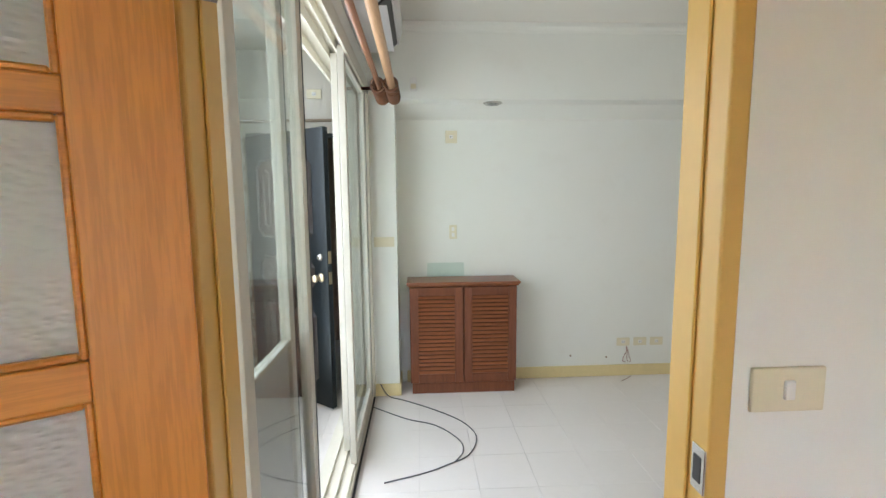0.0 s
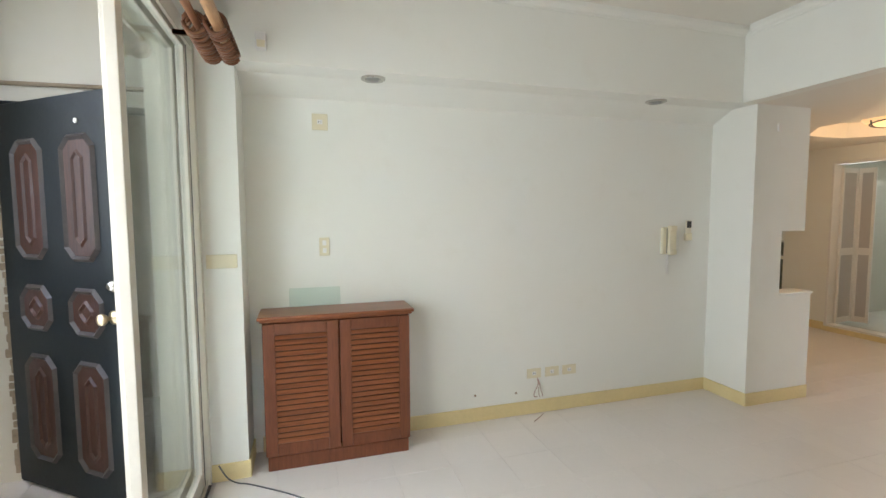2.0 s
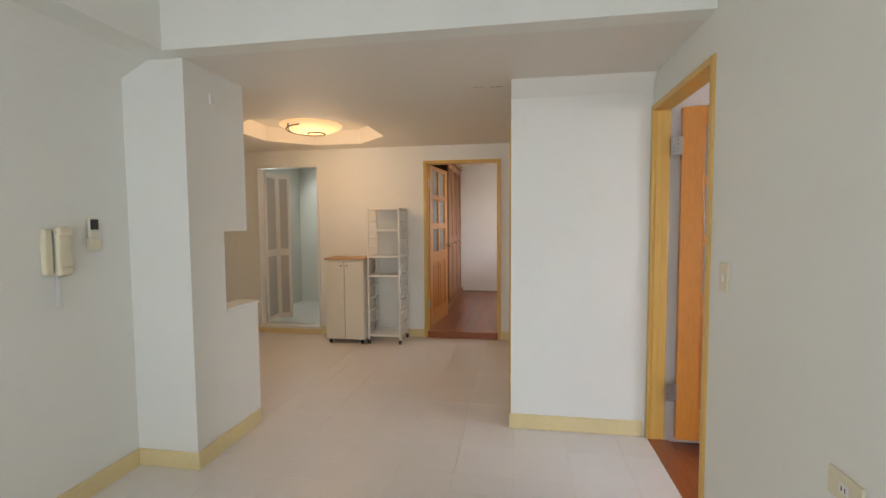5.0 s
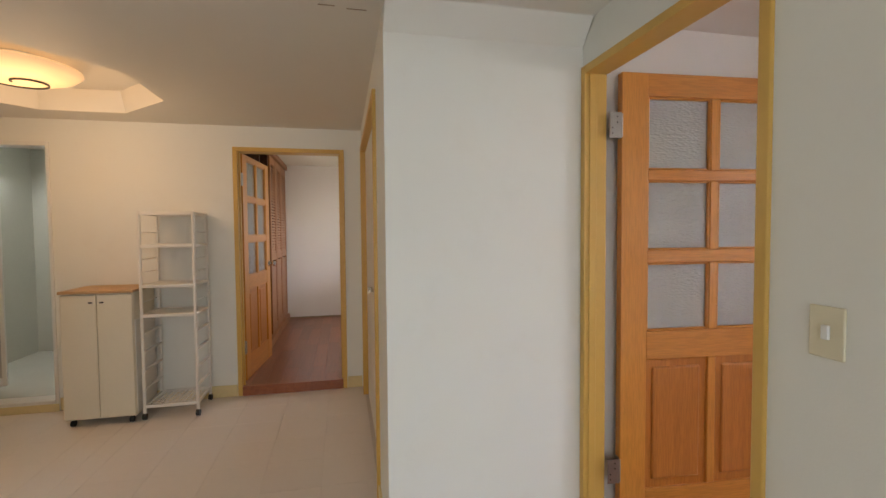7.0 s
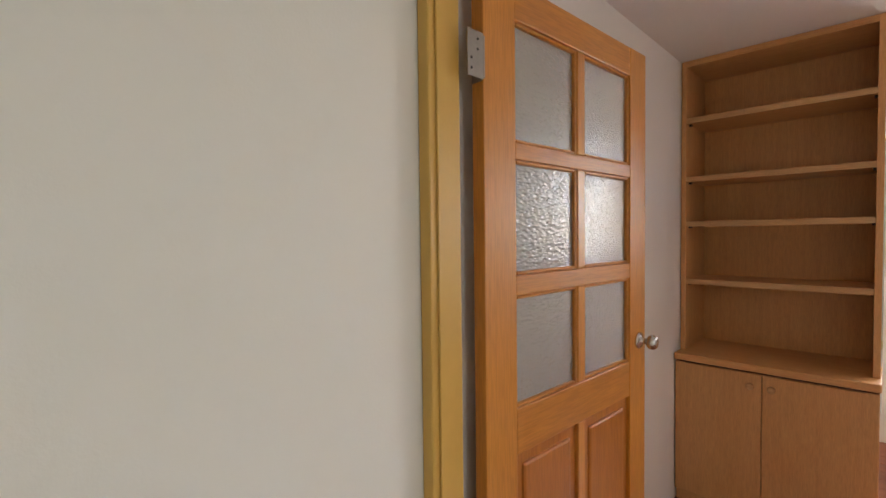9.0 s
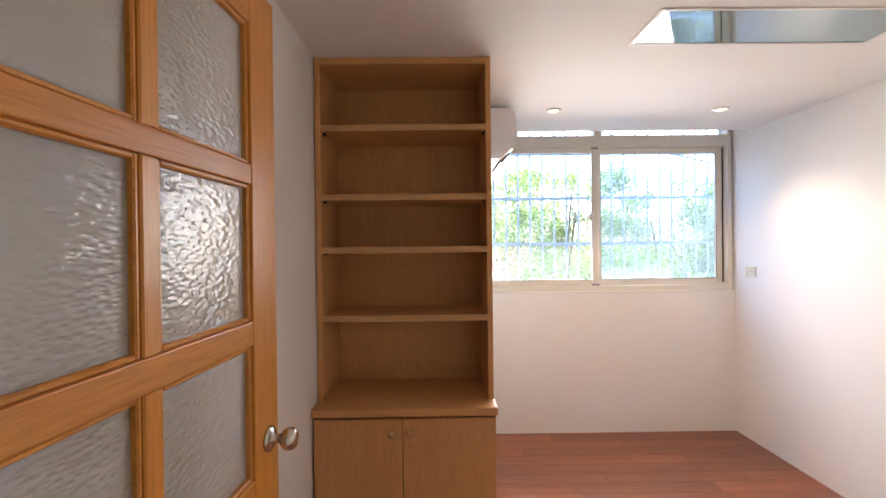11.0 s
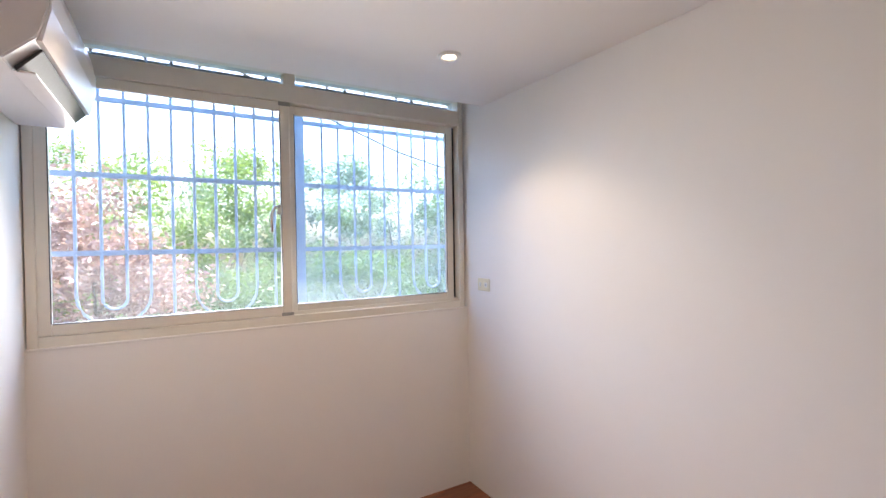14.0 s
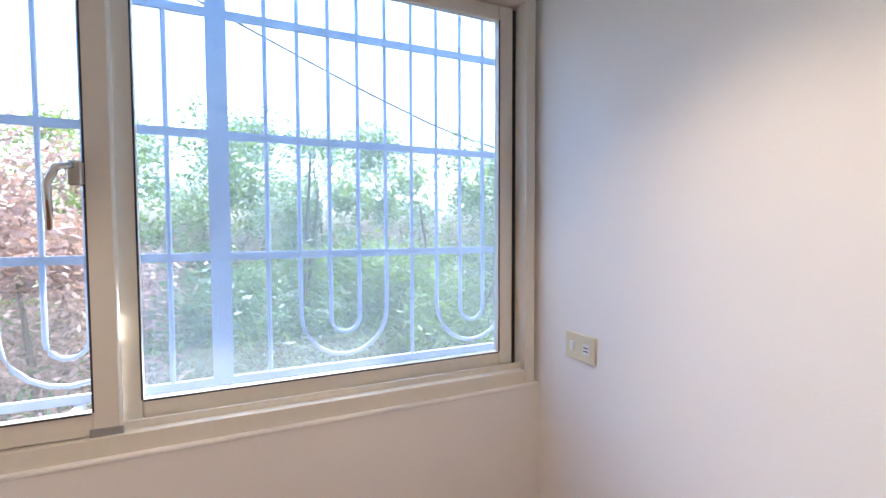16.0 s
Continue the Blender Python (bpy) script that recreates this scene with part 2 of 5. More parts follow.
# dark tint only tones down the overbright view through the balcony window
M_VIEWDIM = clear_glass("view_dimming_glass", (0.50, 0.54, 0.60), 0.03, 1.4, 0.006)
M_SHEET = clear_glass("greenish_sheet_glass", (0.93, 0.97, 0.955), 0.15, 1.15, 0.03)
M_HAMMER = hammered_glass("hammered_glass")
M_MIRROR = plain("mirror_silver", (0.86, 0.88, 0.87), 0.015, 0.0, 1, 1, 0, metal=1.0)
M_MIRROR2 = plain("grey_cover_glass", (0.34, 0.42, 0.44), 0.04, 0.02, 1, 1, 0, metal=0.75)
M_PCPANEL = plain("grey_plastic_panel", (0.50, 0.49, 0.48), 0.35, 0.06, 8, 60, 0.2)
M_GREENF = plain("dark_green_front", (0.10, 0.13, 0.10), 0.4, 0.15)
M_LAMPGLASS = glow("lamp_glass", (1.0, 0.66, 0.34), 0.034)
M_SPOT = glow("spot_lens", (1.0, 0.86, 0.68), 0.7)
M_BLACKIRON = plain("black_iron", (0.03, 0.025, 0.02), 0.5)
M_WARDROBE = wood("wardrobe_wood", (0.22, 0.085, 0.03), (0.38, 0.16, 0.06), "Z", 1.0, 0.42)
# dark wood of the wardrobe inside; also paints shade in cabinet and bookcase gaps
M_WARDGAPSHADE = wood("wardrobe_inside_gap_shade", (0.05, 0.018, 0.008), (0.10, 0.036, 0.016), "Z", 1.0, 0.55)
M_LEAF = leafy("green_leaf", (0.050, 0.095, 0.020), (0.12, 0.20, 0.045), (0.26, 0.38, 0.07))
M_LEAF2 = leafy("dark_leaf", (0.035, 0.070, 0.035), (0.075, 0.135, 0.055), (0.14, 0.24, 0.08))
M_LEAF3 = leafy("dry_leaf", (0.16, 0.085, 0.075), (0.38, 0.26, 0.23), (0.36, 0.23, 0.17))
M_BARK = plain("bark", (0.12, 0.085, 0.06), 0.9, 0.3, 10, 60, 0.8)
M_GROUND = plain("ground", (0.10, 0.11, 0.06), 0.95, 0.3, 0.6, 8, 0.5)
M_METALSHEET = plain("corrugated_metal", (0.24, 0.26, 0.33), 0.5, 0.08, 0.8, 20, 0.05)
M_CONCRETE = plain("outside_concrete", (0.11, 0.11, 0.11), 0.9, 0.2, 1.5, 30, 0.4)
M_ROOFPC = clear_glass("translucent_roof", (0.90, 0.93, 0.93), 0.2, 1.45, 0.6)
M_AWNING = clear_glass("blue_awning_sheet", (0.10, 0.25, 0.35), 0.3, 1.3, 0.95, (0.40, 0.60, 0.78))


# ---------------------------------------------------------------- building helpers
def origin_of(ob):
    v = Vector((0, 0, 0))
    while ob is not None:
        v += ob.location
        ob = ob.parent
    return v


def part(name, bm, mat, parent=None, label="", smooth=False):
    """Links a bmesh, built in the space of its thing's surroundings, as one mesh object."""
    me = bpy.data.meshes.new(name)
    if parent is not None:
        bmesh.ops.translate(bm, verts=bm.verts, vec=-origin_of(parent))
    if smooth:
        for f in bm.faces:
            f.smooth = True
    bm.to_mesh(me)
    bm.free()
    me.materials.append(mat)
    ob = new(name, me)
    ob.parent = parent
    if label:
        ob["label"] = label
    return ob


def thing(name, at, label, category, group="", kind=""):
    ob = new(name)
    ob.empty_display_size = 0.1
    ob.location = at
    return tagged(ob, label, category, group, kind)


def box(bm, x0, x1, y0, y1, z0, z1, b=0.0, seg=1):
    m = Matrix.Translation(((x0 + x1) / 2, (y0 + y1) / 2, (z0 + z1) / 2)) @ Matrix.Diagonal((abs(x1 - x0), abs(y1 - y0), abs(z1 - z0), 1))
    vs = bmesh.ops.create_cube(bm, size=1, matrix=m)["verts"]
    if b > 0:
        es = list({e for v in vs for e in v.link_edges})
        bmesh.ops.bevel(bm, geom=es, offset=b, segments=seg, affect="EDGES", profile=0.5)
    return vs


def boxes(*rows, b=0.0, seg=1):
    bm = bmesh.new()
    for r in rows:
        box(bm, *r, b=b, seg=seg)
    return bm


def cyl(bm, p, q, r, r2=None, n=12, caps=True):
    p, q = Vector(p), Vector(q)
    d = q - p
    m = Matrix.Translation((p + q) / 2) @ d.to_track_quat("Z", "Y").to_matrix().to_4x4()
    bmesh.ops.create_cone(bm, cap_ends=caps, segments=n, radius1=r, radius2=r if r2 is None else r2, depth=d.length, matrix=m)
    return bm


def tube(pts, r, n=8, closed=False):
    """A round bar that follows the points."""
    bm = bmesh.new()
    pts = [Vector(p) for p in pts]
    rings = []
    for i, p in enumerate(pts):
        a = pts[i - 1] if i or closed else p
        c = pts[(i + 1) % len(pts)] if i < len(pts) - 1 or closed else p
        d = (c - a).normalized()
        up = Vector((0, 0, 1)) if abs(d.z) < 0.9 else Vector((1, 0, 0))
        u = d.cross(up).normalized()
        w = d.cross(u)
        rings.append([bm.verts.new(p + r * (math.cos(2 * math.pi * k / n) * u + math.sin(2 * math.pi * k / n) * w)) for k in range(n)])
    last = len(rings) if closed else len(rings) - 1
    for i in range(last):
        A, B = rings[i], rings[(i + 1) % len(rings)]
        for k in range(n):
            bm.faces.new((A[k], A[(k + 1) % n], B[(k + 1) % n], B[k]))
    if not closed:
        bm.faces.new(rings[0][::-1])
        bm.faces.new(rings[-1])
    bmesh.ops.recalc_face_normals(bm, faces=bm.faces)
    return bm


def lathe(bm, profile, m=None, n=20):
    """Turns (radius, height) pairs round z."""
    rings = []
    for r, h in profile:
        rings.append([bm.verts.new((r * math.cos(2 * math.pi * k / n), r * math.sin(2 * math.pi * k / n), h)) for k in range(n)])
    for A, B in zip(rings, rings[1:]):
        for k in range(n):
            bm.faces.new((A[k], A[(k + 1) % n], B[(k + 1) % n], B[k]))
    bm.faces.new(rings[0][::-1])
    bm.faces.new(rings[-1])
    vs = [v for R in rings for v in R]
    if m is not None:
        bmesh.ops.transform(bm, matrix=m, verts=vs)
    return bm


def prism(bm, outline, x0, x1, axis="x"):
    """A straight bar with the outline given as pairs; along x the pairs are (y, z), along y (x, z), along z (x, y)."""
    def put(u, v, w):
        return {"x": (w, u, v), "y": (u, w, v), "z": (u, v, w)}[axis]
    A = [bm.verts.new(put(u, v, x0)) for u, v in outline]
    B = [bm.verts.new(put(u, v, x1)) for u, v in outline]
    k = len(outline)
    for i in range(k):
        bm.faces.new((A[i], A[(i + 1) % k], B[(i + 1) % k], B[i]))
    fs = [bm.faces.new(A[::-1]), bm.faces.new(B)]
    bmesh.ops.recalc_face_normals(bm, faces=bm.faces)
    return fs


def structure(name, bm, mat, label, category, smooth=False):
    return tagged(part(name, bm, mat, None, "", smooth), label, category, "", "structure")

# ---------------------------------------------------------------- large structure
XW, XE = -0.25, 4.285          # living room, sliding door side and dining side wall
YS, YSB = 1.08, 0.968          # wall with the two room doors, both faces
YN = 4.07                      # north wall
XB = 6.57                      # far wall with bathroom and bedroom doors
ZC, ZL = 2.82, 2.285           # high and low ceiling
ZF = -0.035                    # study floor
SX0, SY0 = 1.39, -2.44         # study west and south walls
SZ = 2.32                      # study ceiling
D1 = (-0.243, 0.622)            # first door frame, outer
D2 = (3.372, 4.285)            # study door frame, outer
DH = 2.10                      # frames' height

structure("wall_north", boxes((-0.054, 3.49, YN, YN + 0.15, -0.1, ZC + 0.1)), M_WALL, "cream white painted plaster wall with small stains", "wall")
structure("wall_pilaster", boxes((-0.255, -0.054, 3.80, YN + 0.15, -0.1, ZC + 0.1)), M_WALL, "white painted wall pier beside the sliding door", "wall")
structure("wall_south", boxes((-2.0, D1[0], YSB, YS, -0.1, ZC + 0.1), (D1[0], D1[1], YSB, YS, DH, ZC + 0.1), (D1[1], D2[0], YSB, YS, -0.1, ZC + 0.1),
                              (D2[0], D2[1], YSB, YS, DH, ZC + 0.1), (D2[1], 4.42, YSB, YS, -0.1, ZC + 0.1)), M_WALL, "cream white painted wall with two door openings", "wall")
structure("wall_dining_west", boxes((XE, 4.42, YS, 1.95, -0.1, ZL + 0.05)), M_WALL, "cream white painted wall beside the study door", "wall")
structure("wall_dining_south", boxes((4.42, 4.74, 1.83, 1.95, -0.1, ZL + 0.05), (4.74, 6.38, 1.83, 1.95, DH, ZL + 0.05), (6.38, XB + 0.12, 1.83, 1.95, -0.1, ZL + 0.05)),
          M_WALL, "cream white painted wall with a closet opening", "wall")
structure("wall_east", boxes((XB, XB + 0.12, 1.95, 2.10, -0.1, ZL + 0.05), (XB, XB + 0.12, 2.10, 3.01, 2.11, ZL + 0.05), (XB, XB + 0.12, 3.01, 4.33, -0.1, ZL + 0.05),
                             (XB, XB + 0.12, 4.33, 5.16, 2.11, ZL + 0.05), (XB, XB + 0.12, 5.16, 5.72, -0.1, ZL + 0.05)), M_WALL, "cream painted wall with bathroom and bedroom doorways", "wall")

# the pier with the pass-through to the kitchen
bm = boxes((3.49, 3.79, 3.69, 4.22, -0.1, ZL + 0.02), (3.79, 4.13, 3.69, 3.83, -0.1, 0.845), (3.79, 4.03, 3.69, 3.83, 1.345, ZL + 0.02))
structure("wall_pier", bm, M_WALL, "white painted pier with an open pass-through at counter height", "wall")
structure("trim_ledge", boxes((3.79, 4.145, 3.68, 3.845, 0.845, 0.862), b=0.004), M_WALL, "white painted ledge of the pass-through", "ledge")

# dropped beams round the high ceiling
bm = bmesh.new()
prism(bm, [(3.715, ZC + 0.05), (3.715, ZL), (3.90, ZL), (4.075, 2.195), (4.12, 2.195), (4.12, ZC + 0.05)], -0.06, 3.49)
structure("wall_beam_north", bm, M_WALL, "white painted dropped beam along the north wall", "beam")
structure("wall_beam_east", boxes((3.375, 3.49, YS, 3.715, ZL, ZC + 0.05)), M_WALL, "white painted drop between high and low ceiling", "beam")

# ceilings
structure("ceiling_living", boxes((-0.3, 3.45, YSB, 3.80, ZC, ZC + 0.1)), M_CEIL, "cream white plaster ceiling of the living room", "ceiling")
LC, LR = Vector((5.60, 3.95, 0)), 0.72   # the lamp's recess in the low ceiling
bm = bmesh.new()
octo = []
for k in range(8):
    a = radians(22.5 + 45 * k)
    octo.append((LC.x + LR * math.cos(a) * 1.02, LC.y + LR * math.sin(a)))
outer = [(3.49, YS), (XB + 0.1, YS), (XB + 0.1, 7.4), (3.49, 7.4)]
vo = [bm.verts.new((x, y, ZL)) for x, y in outer]
vi = [bm.verts.new((x, y, ZL)) for x, y in octo]
eo = [bm.edges.new((vo[i], vo[(i + 1) % 4])) for i in range(4)]
ei = [bm.edges.new((vi[i], vi[(i + 1) % 8])) for i in range(8)]
bmesh.ops.triangle_fill(bm, edges=eo + ei, use_beauty=True)
vt = [bm.verts.new((x + (LC.x - x) * 0.06, y + (LC.y - y) * 0.06, ZL + 0.15)) for x, y in octo]
for i in range(8):
    bm.faces.new((vi[i], vi[(i + 1) % 8], vt[(i + 1) % 8], vt[i]))
bm.faces.new(vt)
bmesh.ops.recalc_face_normals(bm, faces=bm.faces)
structure("ceiling_dining", bm, M_CEIL, "low cream ceiling with an eight-sided lamp recess", "ceiling")
bm = bmesh.new()
prism(bm, [(XE + 0.02, ZL + 0.01)] + [(XE - 0.10 + 0.10 * math.sin(a), ZL - 0.10 + 0.10 * math.cos(a)) for a in [math.pi / 2 * k / 8 for k in range(9)]] + [(XE - 0.10, ZL + 0.01)], YS + 0.002, 1.95, "y")
structure("trim_cove", bm, M_WALL, "rounded plaster cove between wall and ceiling", "cove")
structure("ceiling_roof", boxes((3.40, 10.2, 1.09, 7.5, ZL + 0.2, ZL + 0.3)), M_CEIL, "plain slab above the low ceiling", "ceiling")

# crown moulding
def crown(name, p, q, out):
    bm = bmesh.new()
    prof = [(0.0, 0.0), (0.008, 0.0), (0.011, 0.014), (0.020, 0.024), (0.028, 0.040), (0.032, 0.066), (0.0, 0.066)]
    o = [((p[1] if out[1] else p[0]) + (out[1] or out[0]) * d, ZC - 0.066 + h - 0.001) for d, h in prof]
    if out[1]:
        prism(bm, o, p[0], q[0], "x")
    else:
        prism(bm, o, p[1], q[1], "y")
    structure(name, bm, M_WALL, "white moulded plaster cornice", "cornice")

crown("trim_cornice", (-0.2, 3.715), (3.372, 3.715), (0, -1))
crown("trim_cornice", (3.375, 1.10), (3.375, 3.655), (-1, 0))
crown("trim_cornice", (-0.2, YS), (3.372, YS), (0, 1))

# floors (tiles and planks are laid at the end of the file)
FLOOR = structure("floor", boxes((-1.5, XB, YS, 7.4, -0.16, -0.006), (-0.245, 3.385, YSB, YS, -0.16, -0.006)), M_GROUT, "pale ceramic tile floor with thin joints", "floor")
FLOOR_STUDY = structure("floor_study", boxes((SX0 - 0.1, 4.42, SY0 - 0.1, YS - 0.02, -0.17, ZF - 0.006)), M_PLANKGAP, "reddish brown wooden plank floor", "floor")
FLOOR_BED = structure("floor_bedroom", boxes((XB + 0.01, 10.0, 1.2, 3.9, -0.16, 0.07)), M_PLANKGAP, "dark reddish wooden plank floor, raised a step", "floor")

# baseboards
def skirting(x0, x1, y0, y1):
    bm = boxes((x0, x1, y0, y1, 0.0, 0.10), b=0.004, seg=2)
    structure("baseboard", bm, M_BASE, "cream yellow painted baseboard, scuffed", "baseboard")

skirting(0.0, 3.478, YN - 0.012, YN)
skirting(3.478, 3.49, 3.678, YN)
skirting(3.49, 4.13, 3.678, 3.69)
skirting(-0.25, -0.042, 3.788, 3.80)
skirting(-0.054, -0.042, 3.80, YN - 0.012)
skirting(XE - 0.012, XE, YS + 0.03, 1.962)
skirting(XE, 4.74, 1.95, 1.962)
skirting(D1[1] + 0.005, D2[0] - 0.005, YS, YS + 0.012)
skirting(XB - 0.012, XB, 1.97, 2.095)
skirting(XB - 0.012, XB, 3.015, 4.32)
skirting(XB - 0.012, XB, 5.17, 5.72)

# wooden door frames
def door_frame(x0, x1, y0, y1, along="x", width=0.035, top=DH):
    """A jamb on either side and a head, as deep as the wall and a little proud, with a stop."""
    t = thing("door_frame", (x0, y0, 0), "ochre yellow painted wooden door frame", "door frame", kind="structure")
    if along == "x":
        jl, jr = (x0, x0 + width, y0, y1, 0, top), (x1 - width, x1, y0, y1, 0, top)
        hd = (x0 + width, x1 - width, y0, y1, top - width, top)
        ym = y0 + 0.05
        st = [(x0 + width, x0 + width + 0.006, ym, ym + 0.035, 0, top - width), (x1 - width - 0.006, x1 - width, ym, ym + 0.035, 0, top - width)]
    else:
        jl, jr = (x0, x1, y0, y0 + width, 0, top), (x0, x1, y1 - width, y1, 0, top)
        hd = (x0, x1, y0 + width, y1 - width, top - width, top)
        xm = x0 + 0.05
        st = [(xm, xm + 0.035, y0 + width, y0 + width + 0.012, 0, top - width), (xm, xm + 0.035, y1 - width - 0.012, y1 - width, 0, top - width)]
    for r in (jl, jr):
        part("jamb", boxes(r, b=0.004, seg=2), M_FRAME, t)
    part("head", boxes(hd, b=0.004, seg=2), M_FRAME, t)
    for r in st:
        part("door_stop", boxes(r, b=0.0025), M_FRAME, t)
    return t

F1 = door_frame(D1[0], D1[1], YSB - 0.002, YS + 0.012)
F2 = door_frame(D2[0], D2[1] - 0.002, YSB + 0.018, YS + 0.012)
F3 = door_frame(XB - 0.015, XB + 0.13, 2.10, 3.01, "y", top=2.11)
F4 = door_frame(4.74, 6.38, 1.82, 1.968)
# strike plate on the first frame
t = F1
part("strike_plate", boxes((D1[1] - 0.0385, D1[1] - 0.0345, 0.969, 1.005, 1.075, 1.155), b=0.001), M_STEEL, t, "steel strike plate")
part("strike_box", boxes((D1[1] - 0.0395, D1[1] - 0.0384, 0.978, 0.998, 1.092, 1.138)), M_BLACKP, t, "dark latch hole")

# study
structure("wall_study_west", boxes((SX0 - 0.15, SX0, SY0 - 0.2, YSB, -0.1, SZ + 0.2)), M_WALL2, "white painted plaster wall of the study", "wall")
structure("wall_study_east", boxes((4.31, 4.42, -1.25, YSB, -0.1, SZ + 0.2)), M_WALL2, "white painted plaster wall behind the door", "wall")
structure("wall_study_block", boxes((3.535, 4.42, SY0 - 0.2, -1.252, -0.1, SZ + 0.2)), M_WALL2, "white painted wall block beside the bookcase", "wall")
WX0, WX1, WZ0, WZ1 = 1.405, 3.53, 1.09, 2.43     # window opening
structure("wall_study_south", boxes((SX0, 3.535, SY0 - 0.16, SY0, -0.1, WZ0), (SX0, 3.535, SY0 - 0.16, SY0, WZ1, SZ + 0.16)), M_WALL2, "white painted wall under the window", "wall")
structure("ceiling_study", boxes((SX0, 4.31, -2.25, -0.77, SZ, SZ + 0.07), (SX0, 1.915, -0.77, -0.47, SZ, SZ + 0.07), (2.935, 4.31, -0.77, -0.47, SZ, SZ + 0.07), (SX0, 4.31, -0.47, YSB, SZ, SZ + 0.07)),
          M_WALL2, "white plaster ceiling ending short of the window", "ceiling")
# unseen slab runs past the window wall to keep the sun out
structure("ceiling_study_slab", boxes((SX0 - 0.1, 4.42, -2.60, YSB, SZ + 0.16, SZ + 0.26)), M_WALL2, "plain slab above the study ceiling", "ceiling")
structure("window_sill", boxes((SX0 + 0.005, 3.53, SY0 - 0.03, SY0 + 0.004, WZ0 - 0.008, WZ0 + 0.003), b=0.004, seg=2), M_WALL2, "cracked white window sill with yellowed joint", "sill")

# unseen cover added above all rooms against sun leaking in
structure("roof", boxes((-2.1, 10.2, -2.70, 7.6, 2.96, 3.06)), M_CONCRETE, "unseen concrete slab over the flat, blocks the sun", "roof")

# first room round the camera's start
structure("wall_bedroom_west", boxes((-2.1, -2.0, -2.6, YSB, -0.1, 2.9)), M_WALL, "plain white wall of the first room", "wall")
structure("wall_bedroom_south", boxes((-2.0, -0.9, -2.7, -2.6, -0.1, 2.9), (1.1, 1.24, -2.7, -2.6, -0.1, 2.9), (-0.9, 1.1, -2.7, -2.6, -0.1, 0.9), (-0.9, 1.1, -2.7, -2.6, 2.25, 2.9)), M_WALL, "plain white wall with a wide window", "wall")
structure("ceiling_bedroom", boxes((-2.1, 1.24, -2.7, YSB, 2.6, 2.7)), M_CEIL, "plain white ceiling of the first room", "ceiling")
structure("floor_first_room", boxes((-2.1, 1.24, -2.7, YSB, -0.16, 0.075)), M_PLANKD, "dark wooden floor of the first room", "floor")

# closet behind the double door
structure("wall_closet_back", boxes((4.42, 6.7, 1.1, 1.2, -0.1, 2.3)), M_WALL, "plain closet back wall", "wall")

# bathroom, kitchen and bedroom shells
structure("wall_bath_north", boxes((XB + 0.12, 8.6, 5.55, 5.65, -0.1, 2.6)), M_BATHW, "pale green tiled bathroom wall", "wall")
structure("wall_bath_east", boxes((8.5, 8.6, 3.95, 5.55, -0.1, 2.6)), M_BATHW, "pale green tiled bathroom wall", "wall")
structure("wall_bath_south", boxes((XB + 0.12, 8.6, 3.92, 4.0, -0.1, 2.6)), M_BATHW, "pale green tiled bathroom wall", "wall")
structure("ceiling_bath", boxes((XB + 0.12, 8.6, 3.95, 5.65, 2.35, 2.42)), M_CEIL, "white bathroom ceiling", "ceiling")
structure("floor_bath", boxes((XB + 0.02, 8.6, 4.0, 5.6, -0.1, 0.05)), M_BATHTILE, "pale tiled bathroom floor", "floor")
structure("wall_kitchen_west", boxes((3.40, 3.49, 4.22, 7.4, -0.1, ZL)), M_WALL, "plain kitchen wall", "wall")
structure("wall_kitchen_north", boxes((3.4, 8.2, 7.4, 7.5, -0.1, ZL)), M_WALL, "plain kitchen wall", "wall")
# opening out of view, added to let light into the kitchen
structure("wall_kitchen_east", boxes((8.1, 8.2, 5.72, 7.4, -0.1, 1.5), (8.1, 8.2, 5.72, 7.4, 1.95, ZL), (8.1, 8.2, 5.72, 6.0, 1.5, 1.95), (8.1, 8.2, 7.1, 7.4, 1.5, 1.95)), M_WALL, "plain kitchen wall", "wall")
structure("wall_kitchen_south", boxes((XB + 0.12, 8.1, 5.65, 5.72, -0.1, ZL)), M_WALL, "plain kitchen wall", "wall")
structure("floor_kitchen", boxes((XB, 8.1, 5.72, 7.4, -0.16, 0.0)), M_TILE, "pale tiled kitchen floor", "floor")
structure("ceiling_kitchen", boxes((XB + 0.1, 8.2, 5.65, 7.5, ZL, ZL + 0.1)), M_CEIL, "plain kitchen ceiling", "ceiling")
structure("wall_bedroom_far", boxes((9.7, 9.8, 1.2, 3.9, -0.1, 2.6)), M_WALL2, "plain white bedroom wall, chipped at its foot", "wall")
structure("wall_bedroom_north", boxes((XB + 0.12, 9.7, 3.8, 3.9, -0.1, 2.6)), M_WALL2, "plain white bedroom wall", "wall")
# unseen opening added to brighten the far bedroom
structure("wall_bedroom_side", boxes((XB + 0.12, 7.9, 1.12, 1.22, -0.1, 2.6), (9.0, 9.7, 1.12, 1.22, -0.1, 2.6), (7.9, 9.0, 1.12, 1.22, -0.1, 1.0), (7.9, 9.0, 1.12, 1.22, 2.0, 2.6)), M_WALL2, "plain white bedroom wall with an added unseen opening for light", "wall")
structure("ceiling_far_bedroom", boxes((XB + 0.12, 9.8, 1.12, 3.9, 2.4, 2.46)), M_CEIL, "plain white bedroom ceiling", "ceiling")

# entrance balcony
BX = -1.40
structure("wall_balcony_west", boxes((BX - 0.12, BX, 1.0, 4.05, -0.1, 1.10), (BX - 0.12, BX, 3.88, 4.14, 1.10, 2.75), (BX - 0.12, BX, 1.0, 3.88, 2.62, 2.75)), M_WALLDIM, "white painted balcony wall under a barred window", "wall")
